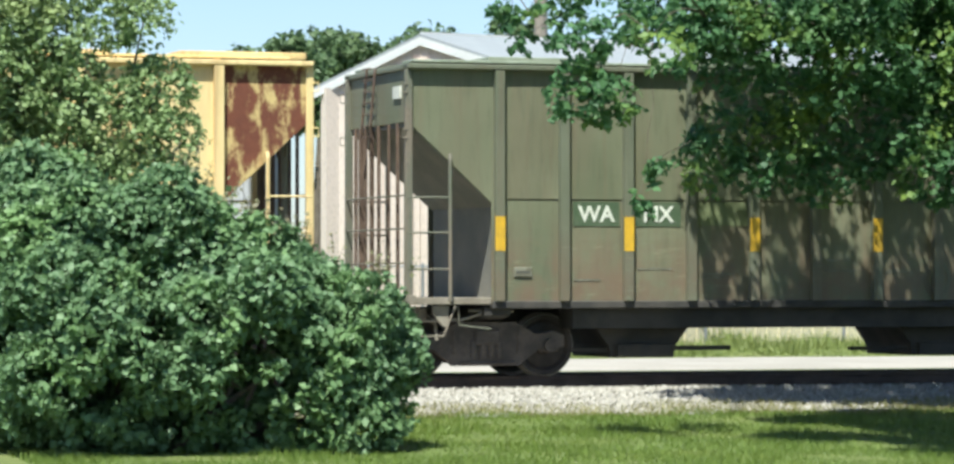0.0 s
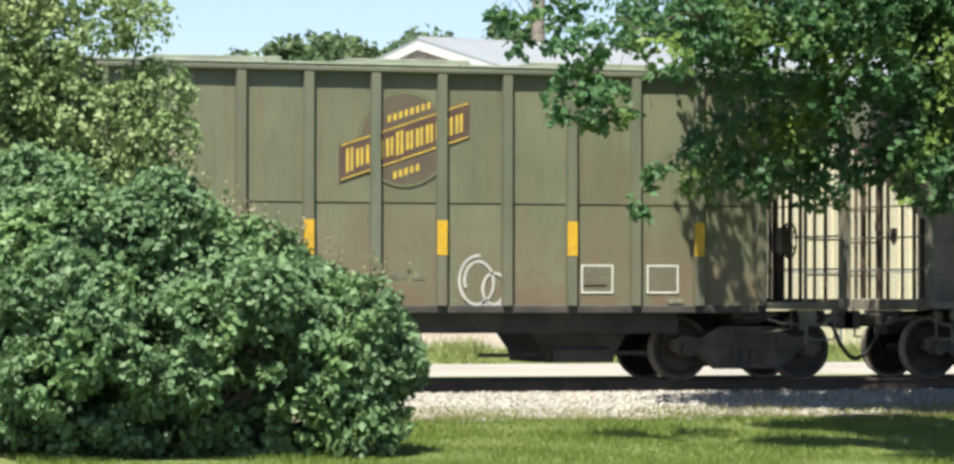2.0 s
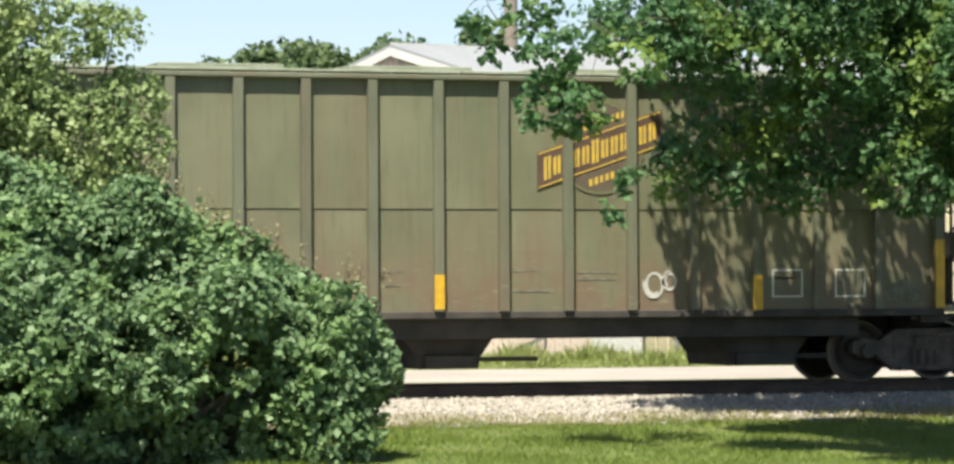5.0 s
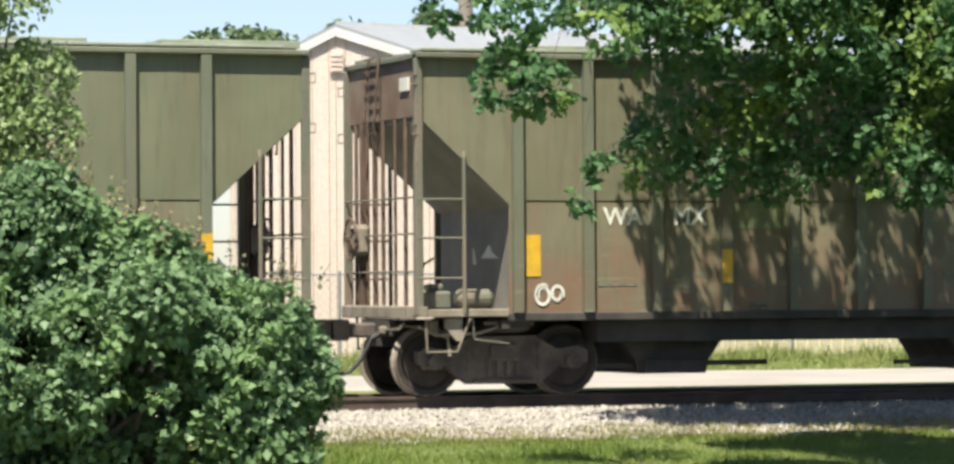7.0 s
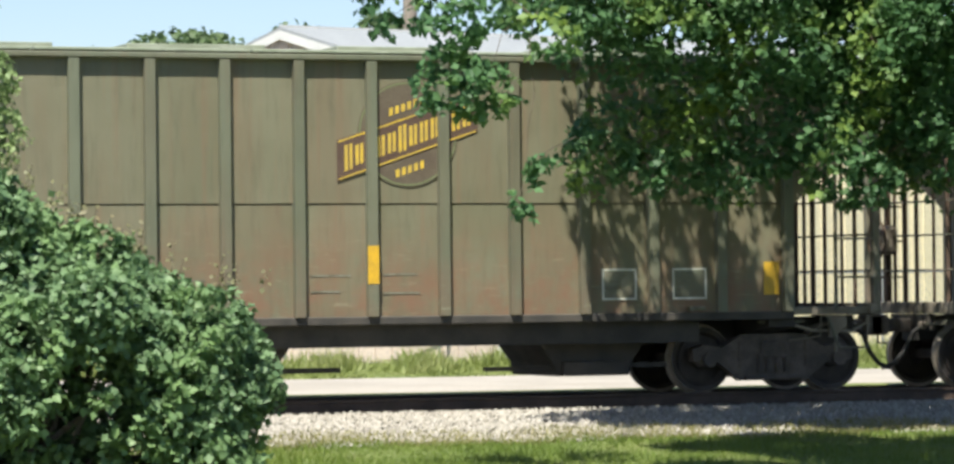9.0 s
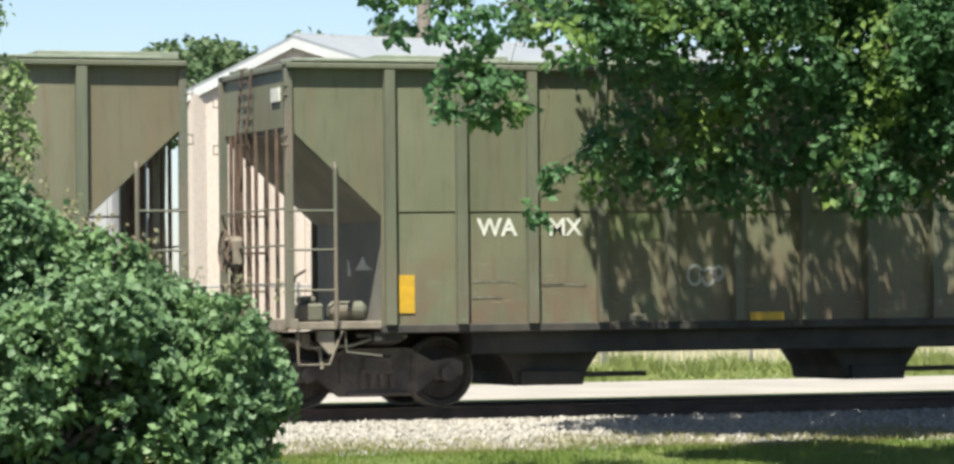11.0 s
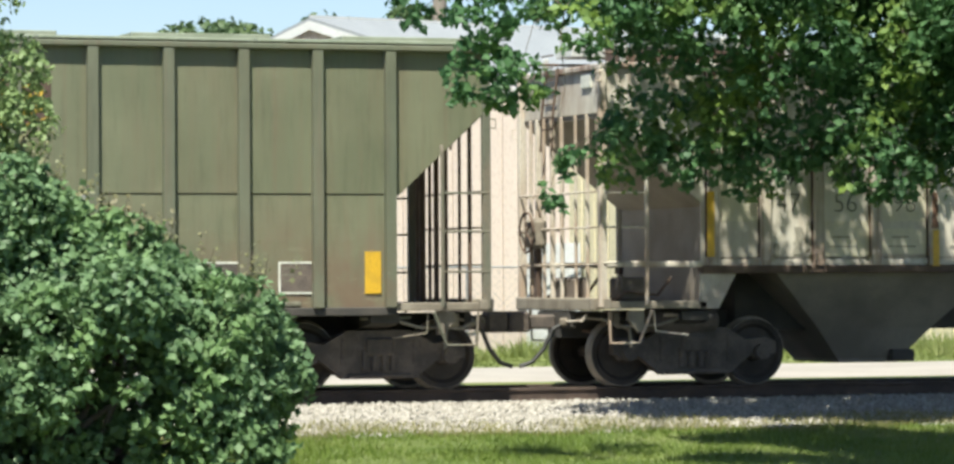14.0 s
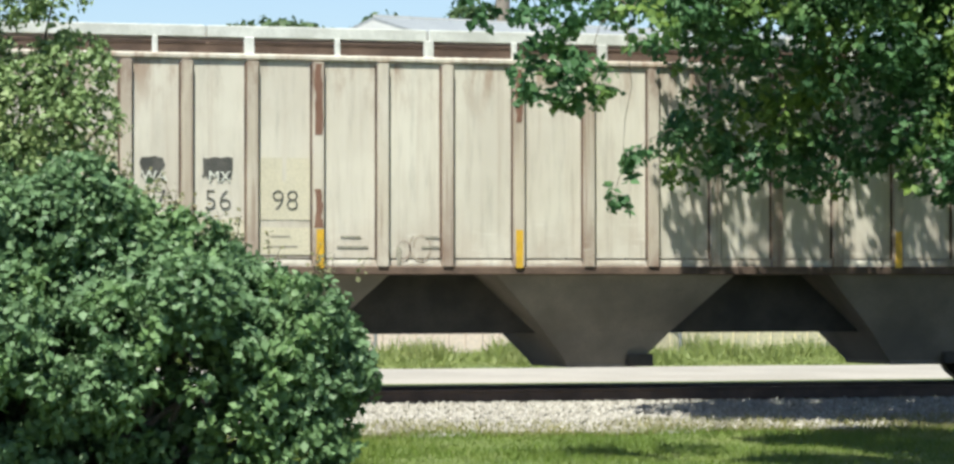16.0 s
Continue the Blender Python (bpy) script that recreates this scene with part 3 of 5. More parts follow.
def end_frame(car, flip, p):
    """One end platform: end sheet, slope sheet, bulkhead, deck, posts, ladders, coupler. Built at the x = 0 end."""
    def put(name, bm, material, label=""):
        if flip:
            mirrored(bm, LEN)
        return part(name, bm, material, car, label)

    sx, sz = p["slope_x"], p["slope_z"]
    top = p["top"]
    put("end_sheet", boxes((0.03, 0.09, -1.5, 1.5, 3.66, top - .08), bevel=.01), RUST_END if p["paint"] is GREEN_BROWN else p["paint"])
    put("end_cap", boxes((-.02, 0.12, -1.56, 1.56, top - .08, top), bevel=.015), p["rib"])
    put("slope_sheet", prism([(0.05, 3.68), (0.05, 3.60), (sx, sz - .08), (sx + .05, sz)], "y", -1.5, 1.5), p["bay"])
    put("bulkhead", boxes((sx, sx + .05, -1.42, 1.42, p["deck"], sz - .03)), p["bay"])
    put("deck", boxes((-.05, sx + .05, -1.5, 1.5, p["deck"] - .1, p["deck"]), bevel=.01), DUST)
    put("end_sill", boxes((-.12, .02, -1.45, 1.45, p["deck"] - .12, p["deck"] + .05), bevel=.015), DUST)
    put("striker_plate", boxes((-.11, .0, -.6, .6, p["deck"] - .36, p["deck"] - .125), bevel=.015), BLACK_STEEL)
    for s in (-1, 1):
        put("corner_post", boxes((-.04, .07, s * 1.53 - .05, s * 1.53 + .05, p["deck"] - .08, top - .08), bevel=.012), p["post"])
        # short diagonal side sheet
        te = top - .068
        pts = [(0.0, te), (0.0, 3.67), (sx - .05, sz - .02), (sx - .05, p["sill"] + .02), (sx + .04, p["sill"] + .02), (sx + .04, te)]
        put("end_side_panel", prism(pts, "y", *sorted((s * 1.54, s * 1.51))), YELLOW_RUST if p["paint"] is YELLOW_CAR else p["paint"])
        # side ladder
        bm = bmesh.new()
        tube(bm, [(.64, s * 1.57, p["deck"] - .05), (.64, s * 1.57, 3.12), (.64, s * 1.54, 3.2)], .03, 6)
        ladder = put("ladder_stile", bm, p["post"])
        for z in p["rungs"]:
            bm = bmesh.new()
            tube(bm, [(.0, s * 1.57, z), (.64, s * 1.57, z)], .017, 6)
            put("rung", bm, p["post"])
        # stirrup step under the sill
        bm = bmesh.new()
        tube(bm, [(.12, s * 1.5, 1.0), (.14, s * 1.5, .56), (.56, s * 1.5, .56), (.74, s * 1.5, 1.0)], .02, 6)
        put("stirrup_step", bm, p["post"])
    for y, w in ((-.94, .05), (-.52, .04), (.02, .05), (.40, .065), (.70, .045), (.97, .08), (1.22, .05)):
        zt = 3.66 if abs(y) != .15 else 4.2
        put("upright", boxes((.01, .01 + w, y - w / 2, y + w / 2, p["deck"], zt), bevel=.01), p["upright"])
    for z in (1.62, 2.12, 2.6):
        bm = bmesh.new()
        tube(bm, [(-.03, -1.5, z), (-.03, 1.5, z)], .015, 6)
        put("grab_rail", bm, p["post"])
    # end ladder up the sheet
    bm = bmesh.new()
    for y in (.02, .46):
        tube(bm, [(-.07, y + .1, 3.2), (-.09, y, 3.7), (-.03, y - .04, top + .02)], .02, 6)
    put("end_ladder_rail", bm, p["ladder"])
    for k in range(7):
        z = 3.5 + k * .17
        bm = bmesh.new()
        tube(bm, [(-.085, .02, z), (-.085, .46, z)], .012, 5)
        put("end_rung", bm, p["ladder"])
    for y in (-1.62, 1.62):
        for z in (3.55, 4.2):
            bm = bmesh.new()
            tube(bm, [(0, y * .97, z), (-.1, y * .99, z), (-.1, y * .99, z - .12), (0, y * .97, z - .12)], .012, 5)
            put("grab_iron", bm, p["post"])
    put("placard", boxes((.0, .03, -1.15, -.8, 4.02, 4.2)), LETTER, "small white stencilled placard")
    # draft gear
    put("coupler", boxes((-.62, -.1, -.09, .09, .74, .94), (-.8, -.5, -.16, .12, .70, .99), bevel=.03), TRUCK_STEEL, "rusty knuckle coupler")
    bm = bmesh.new()
    tube(bm, [(-.15, -.45, .82), (-.3, -.47, .74), (-.42, -.45, .48), (-.58, -.42, .30), (-.76, -.40, .24)], .032, 6)
    put("air_hose", bm, HOSE)
    bm = bmesh.new()
    tube(bm, [(-.05, -1.1, .95), (-.12, -1.1, .86), (-.12, -.3, .84)], .018, 6)
    put("uncoupling_lever", bm, p["post"])
    # under deck
    put("draft_sill", boxes((-.1, 3.0, -.25, .25, .62, .98), bevel=.01), BLACK_STEEL)
    put("body_bolster", prism([(-1.45, .98), (-1.45, .86), (-.4, .7), (.4, .7), (1.45, .86), (1.45, .98)], "x", 1.2, 1.6), BLACK_STEEL)
    bm = bmesh.new()
    tube(bm, [(1.0, -1.3, .93), (1.7, -1.3, .92)], .025, 6)
    put("brake_pipe", bm, p["post"])
    for name, pts, r, m in (
            ("train_pipe", [(-.14, -.5, .84), (.1, -.62, .9), (.34, -1.0, .86), (.5, -1.28, .74), (.52, -1.3, .5)], .024, DUST),
            ("brake_rod", [(.06, -1.34, .9), (.3, -1.36, .78), (.9, -1.36, .8), (1.25, -1.32, .9)], .022, DUST),
            ("brake_rod", [(-.1, .3, .9), (.2, -.2, .72), (.6, -.7, .66), (1.0, -.8, .5)], .026, RUST_STEEL),
            ("release_rod", [(.8, -1.42, 1.0), (.82, -1.44, .72), (1.3, -1.44, .66)], .014, p["post"])):
        bm = bmesh.new()
        tube(bm, pts, r, 6)
        put(name, bm, m)
    put("angle_cock", boxes((-.2, -.06, -.54, -.42, .78, .9), bevel=.03), DUST)
    put("pipe_clamp", boxes((.28, .4, -1.2, -1.02, .8, .98), bevel=.02), DUST)
    put("sill_bracket", prism([(.42, 1.0), (.42, .88), (.58, .70), (.66, .70), (.66, 1.0)], "y", -1.42, -1.36), DUST)
    put("bolt_plate", boxes((.0, .12, -1.585, -1.5, 1.02, 1.16), bevel=.012), DUST)


def brake_gear(car, flip, p):
    def put(name, bm, material, parent, label=""):
        if flip:
            mirrored(bm, LEN)
        return part(name, bm, material, parent, label)

    c = Vector((-.16, .9, 2.08))
    bm = bmesh.new()
    tube(bm, [c + Vector((0, .28 * math.cos(k * math.tau / 20), .28 * math.sin(k * math.tau / 20))) for k in range(20)], .018, 6, True)
    wheel = put("brake_wheel", bm, RUST_STEEL, car, "rusty hand brake wheel")
    bm = bmesh.new()
    for k in range(5):
        a = k * math.tau / 5
        tube(bm, [c, c + Vector((0, .28 * math.cos(a), .28 * math.sin(a)))], .012, 5)
    put("spoke", bm, RUST_STEEL, wheel)
    put("gear_housing", boxes((-.12, .06, .62, 1.15, 1.85, 2.28), bevel=.06), DUST, car)
    put("chain_guard", boxes((-.04, .04, .82, .95, 1.1, 1.85), bevel=.01), RUST_STEEL, car)


def scrawl(car, x, z, r, seed, material=CHALK, width=.022):
    """A loop of spray paint without letters."""
    q = random.Random(seed)
    a0, turns = q.uniform(0, 6), q.uniform(1.0, 1.6)
    pts = [(x + r * (1 - .35 * k / 30) * math.cos(a0 + turns * math.tau * k / 30) * .8, -1.5485, z + r * (1 - .3 * k / 30) * math.sin(a0 + turns * math.tau * k / 30)) for k in range(31)]
    bm = bmesh.new()
    edge = []
    for i, q0 in enumerate(pts):
        d = Vector(pts[min(i + 1, len(pts) - 1)]) - Vector(pts[max(i - 1, 0)])
        n = Vector((-d.z, 0, d.x)).normalized() * width
        edge.append((bm.verts.new(Vector(q0) - n), bm.verts.new(Vector(q0) + n)))
    for (a0, a1), (b0, b1) in zip(edge, edge[1:]):
        bm.faces.new((a0, b0, b1, a1))
    part("graffiti", bm, material, car, "faded white spray paint scrawl")


def sheet_patch(car, name, x0, x1, z0, z1, material, label, y=-1.546):
    return part(name, boxes((x0, x1, y, y + .02, z0, z1)), material, car, label)


def white_box(car, x0, x1, z0, z1, field):
    w = .025
    bm = boxes((x0, x1, -1.5475, -1.54, z1 - w, z1), (x0, x1, -1.5475, -1.54, z0, z0 + w), (x0, x0 + w, -1.5475, -1.54, z0 + w, z1 - w), (x1 - w, x1, -1.5475, -1.54, z0 + w, z1 - w))
    frame_part = part("stencil_frame", bm, LETTER, car, "white outlined data box")
    part("stencil_field", boxes((x0 + w, x1 - w, -1.5435, -1.535, z0 + w, z1 - w)), field, frame_part)
    for k in range(3):
        z = z1 - .1 - k * .08
        part("stencil_line", boxes((x0 + .06, x0 + .06 + .1 * (3 - k), -1.546, -1.542, z, z + .018)), FAINT_GREEN, frame_part)


def emblem(car, x, z):
    """Faded round railway emblem with a slanted banner; its words are plain bars."""
    y = -1.5585
    n = 40
    disc = prism([(x + .70 * math.cos(k * math.tau / n), z + .70 * math.sin(k * math.tau / n)) for k in range(n)], "y", y, y + .02)
    em = part("emblem", disc, DISC, car, "faded maroon and yellow round emblem with slanted banner")
    ring = bmesh.new()
    for k in range(n):
        a, b = k * math.tau / n, (k + 1) * math.tau / n
        q = [(x + r * math.cos(t), y - .002, z + r * math.sin(t)) for r, t in ((.66, a), (.66, b), (.685, b), (.685, a))]
        ring.faces.new([ring.verts.new(v) for v in q])
    part("ring", ring, PATCH_PALE, em)
    tilt = math.atan2(.65, 1.94)
    def slant(u, v):
        return (x + u, z - .03 + v + u * math.tan(tilt))
    part("banner", prism([slant(-.98, -.27), slant(.98, -.27), slant(.98, .27), slant(-.98, .27)], "y", y - .006, y + .015), MAROON, em)
    for v0, v1 in ((-.255, -.235), (.235, .255)):
        part("banner_line", prism([slant(-.96, v0), slant(.96, v0), slant(.96, v1), slant(-.96, v1)], "y", y - .009, y), DECAL_YELLOW, em)
    # strokes the size of the banner's letters
    for k in range(12):
        u = -.88 + k * .15
        h = .17 if k in (0, 5) else .125
        b = -.17 if k in (0, 5) else -.14
        for d, w in ((0, .045), (.068, .04)):
            part("banner_bar", prism([slant(u + d, b), slant(u + d + w, b), slant(u + d + w, h), slant(u + d, h)], "y", y - .009, y), DECAL_YELLOW, em)
    for row, us in ((.40, range(-3, 5)), (-.44, range(-2, 3))):
        for k in us:
            u = k * .085
            part("word_bar", prism([slant(u, row - .05), slant(u + .05, row - .05), slant(u + .05, row + .05), slant(u, row + .05)], "y", y - .003, y), DECAL_YELLOW, em)


def long_parts(car, p):
    """Roof, chords, sills and the sides between the ends."""
    top = p["top"]
    ribs = p["ribs"]
    for s in (-1, 1):
        if p["overhang"]:
            part("top_chord", boxes((-.02, LEN + .02, *sorted((s * 1.40, s * 1.655)), top - .07, top), bevel=.012), p["rib"], car)
        else:
            part("top_chord", boxes((.05, LEN - .05, *sorted((s * 1.42, s * 1.585)), top - .06, top + .02), bevel=.02), p["paint"], car)
        part("side_sill", boxes((p["slope_x"] - .05, LEN - p["slope_x"] + .05, *sorted((s * 1.40, s * 1.60)), p["sill"] - .06, p["sill"] + .05), bevel=.012), p["sillmat"], car)
        # sheets
        cache = {}
        for a, b in zip(ribs, ribs[1:]):
            w = round(b - a, 3)
            for lo, hi, inset in ((p["seam"] + .008, top - .068, 0.0), (p["sill"] + .03, p["seam"] - .008, .012)):
                key = (w, lo)
                if key not in cache:
                    y0, y1 = -1.542 + inset, -1.50
                    bm = bmesh.new()
                    nz = 5
                    front = [[bm.verts.new((u, y0 - .012 * math.sin(math.pi * i / 4) * math.sin(math.pi * k / nz), lo + (hi - lo) * k / nz)) for i, u in enumerate(np.linspace(0, w, 5))] for k in range(nz + 1)]
                    for k in range(nz):
                        for i in range(4):
                            bm.faces.new((front[k][i], front[k][i + 1], front[k + 1][i + 1], front[k + 1][i]))
                    rim = front[0] + [r[-1] for r in front[1:]] + front[-1][-2::-1] + [r[0] for r in front[-2:0:-1]]
                    back = [bm.verts.new((v.co.x, y1, v.co.z)) for v in rim]
                    for i in range(len(rim)):
                        j = (i + 1) % len(rim)
                        bm.faces.new((rim[i], back[i], back[j], rim[j]))
                    cache[key] = mesh_of(bm, "side_sheet", p["paint"], False)
                sheet = part("side_sheet", cache[key], p["paint"], car)
                if s < 0:
                    sheet.location = (a, 0, 0)
                else:
                    sheet.location, sheet.rotation_euler = (b, 0, 0), (0, 0, math.pi)
        rib_me = None
        for x in ribs:
            if rib_me is None:
                d = p["rib_depth"]
                rib_me = mesh_of(prism([(-.07, p["sill"] + .05), (.07, p["sill"] + .05), (.07, top - .075), (-.07, top - .075)], "y", -1.54 - d, -1.50), "rib", p["rib"])
            r = part("rib", rib_me, p["rib"], car)
            r.location = (x, 0, 0)
            if s > 0:
                r.location, r.rotation_euler = (x, 0, 0), (0, 0, math.pi)
            if p["hatch_rails"]:
                # rusty strips beside the rib; their dark colour also paints its shadow line
                for a, b in ((-.095, -.07), (.07, .10)):
                    part("rib_weld", boxes((x + a, x + b, *sorted((s * 1.54, s * 1.562)), p["sill"] + .16, top - .1)), RIB_EDGE_RUST_SHADE, car, "rusty strip along the rib, darkened as the rib's shadow edge")
    # roof: low arch
    n = 10
    rise = .05 if p["hatch_rails"] else .07
    arch = [(1.5 * math.cos(math.pi * k / n), top - .03 + rise * math.sin(math.pi * k / n)) for k in range(n + 1)]
    bm = prism(arch, "x", .05, LEN - .05)
    part("roof", bm, p["roof"], car)
    def one(name, mat, *row):
        part(name, boxes(row, bevel=.008), mat, car)

    for s in (-1, 1):
        if p["hatch_rails"]:
            for x0 in np.arange(.5, LEN - 1, 3.0):
                one("running_board", p["hatch"], x0, min(x0 + 2.96, LEN - .5), *sorted((s * .80, s * 1.44)), top + .235, top + .385)
            bm = bmesh.new()
            tube(bm, [(.1, s * 1.38, top + .15), (LEN - .1, s * 1.38, top + .15)], .022, 6)
            part("roof_rail", bm, RUST_STEEL, car)
            for k, x in enumerate(np.arange(.32, LEN, 1.22)):
                one("rail_bracket", p["hatch"], x, x + (.07, .13)[k % 2], *sorted((s * 1.42, s * 1.48)), top - .03, top + .236)
        else:
            for x0 in np.arange(.1, LEN - 1, 2.9):
                one("running_board", p["hatch"], x0, min(x0 + 2.86, LEN - .1), *sorted((s * .95, s * 1.5)), top + .03, top + .07)
            for x0 in np.arange(.4, LEN - .4, 1.45):
                one("board_bracket", p["rib"], x0, x0 + .1, *sorted((s * 1.0, s * 1.47)), top - .002, top + .029)
    if p["hatch_rails"]:
        one("hatch_trough", RUST_STEEL, .8, LEN - .8, -.3, .3, top + .01, top + .40)
    else:
        for x in np.arange(1.6, LEN - 1.5, 2.9):
            one("roof_hatch", p["hatch"], x, x + 1.9, -.42, .42, top + .1, top + .2)


def green_hopper(name, x, seed, paint, rib, brake_right, label, wheels):
    """A covered hopper with outside ribs, 17.75 m between the corner posts."""
    car = empty(name, (x, 0, 0))
    tagged(car, label, "rail car", group="hopper cars of the train")
    p = dict(paint=paint, rib=rib, bay=BAY_GREY, post=POST_GREEN if paint is not YELLOW_CAR else paint, upright=RUST_STEEL, ladder=RUST_STEEL, sillmat=BLACK_STEEL if paint is not YELLOW_CAR else paint,
             top=4.5, deck=1.12, sill=1.02, seam=2.55, slope_x=1.33, slope_z=2.52, rungs=(1.53, 2.06, 2.57), ribs=RIB_X, rib_depth=.105,
             overhang=True, roof=paint, hatch=ROOF_PALE if paint is not YELLOW_CAR else paint, hatch_rails=False)
    long_parts(car, p)
    for flip in (False, True):
        end_frame(car, flip, p)
    brake_gear(car, brake_right, p)
    truck(car, 1.36, wheels)
    truck(car, LEN - 1.36, wheels)
    # underframe: deep plate sills between the trucks and three discharge outlets
    for s in (-1, 1):
        part("under_sill", boxes((2.6, LEN - 2.6, *sorted((s * .75, s * 1.35)), .665, .96)), BLACK_STEEL, car)
    for a, b in ((3.35, 4.42), (8.28, 9.27), (13.22, 14.35)):
        out = part("outlet_hopper", prism([(a - .42, .97), (a, .40), (a + .04, .22), (b - .04, .22), (b, .40), (b + .42, .97)], "y", -.85, .85), BLACK_STEEL, car, "grimy black discharge outlet")
        part("gate_bar", boxes((b - .1, b + .95, -.7, -.62, .32, .39)), BLACK_STEEL, out)
        part("gate_bar", boxes((a - .95, a + .1, -.7, -.62, .30, .36)), BLACK_STEEL, out) if seed % 2 == 0 else None
        part("gate_box", boxes((a + .1, b - .1, -.95, -.6, .23, .42), bevel=.01), BLACK_STEEL, out)
    return car


def ragged(car, name, x0, x1, z0, z1, y, seed, material, label=""):
    """A stain or a run of paint with an uneven outline."""
    q = random.Random(seed)
    n = 7
    left = [(x0 + (x1 - x0) * q.uniform(0, .3), z0 + (z1 - z0) * k / n) for k in range(n + 1)]
    right = [(x1 - (x1 - x0) * q.uniform(0, .3), z0 + (z1 - z0) * k / n) for k in range(n, -1, -1)]
    return part(name, prism(left + right, "y", y, y + .006), material, car, label)


def green_marks(car, seed, letter_x, reflect, emblem_at, boxes_x, patches):
    for text, x in letter_x:
        if seed == 2:
            sheet_patch(car, "mark_patch", x - .36, x + .36, 2.165, 2.52, PATCH, "dark green repainted patch")
        letters(text, .325, x, 2.335, -1.549 if seed == 2 else -1.5415, LETTER, car, bold=.007)
    for x, z0, z1, w in reflect:
        y = -1.649 if w < .2 else -1.549
        sheet_patch(car, "reflector", x - w / 2, x + w / 2, z0, z1, REFLECTOR, "yellow reflective strip", y)
    if emblem_at:
        emblem(car, *emblem_at)
    for x in boxes_x:
        white_box(car, x, x + .5, 1.25, 1.67, TRUCK_STEEL if seed == 5 else GREEN_RIB)
    q = random.Random(seed)
    for k in (1, 2, 3, 5, 6, 8, 9, 12):
        x0 = RIB_X[k] + .16
        for row in range(q.choice((1, 2, 2))):
            z = 1.34 + .1 * row + q.uniform(0, .25)
            part("faint_stencil", boxes((x0, x0 + q.uniform(.3, .65), -1.5435, -1.535, z, z + .028)), FAINT_GREEN, car)
    if seed != 2:
        x_plate = 4.75
    else:
        x_plate = 1.62
    plate = part("data_plate", boxes((x_plate, x_plate + .28, -1.563, -1.53, 1.42 if seed == 2 else 1.08, 1.56 if seed == 2 else 1.18), bevel=.01), FAINT_GREEN, car, "small pale bolted data plate")
    zl = 1.48 if seed == 2 else 1.12
    part("plate_line", boxes((x_plate + .03, x_plate + .24, -1.567, -1.56, zl, zl + .02)), LETTER_DARK, plate)
    part("jacking_pad", boxes((14.9, 15.15, -1.60, -1.45, 1.09, 1.15), bevel=.01), FAINT_GREEN, car)
    for x0, x1, z0, z1, m, lab in patches:
        sheet_patch(car, "paint_patch", x0, x1, z0, z1, m, lab)


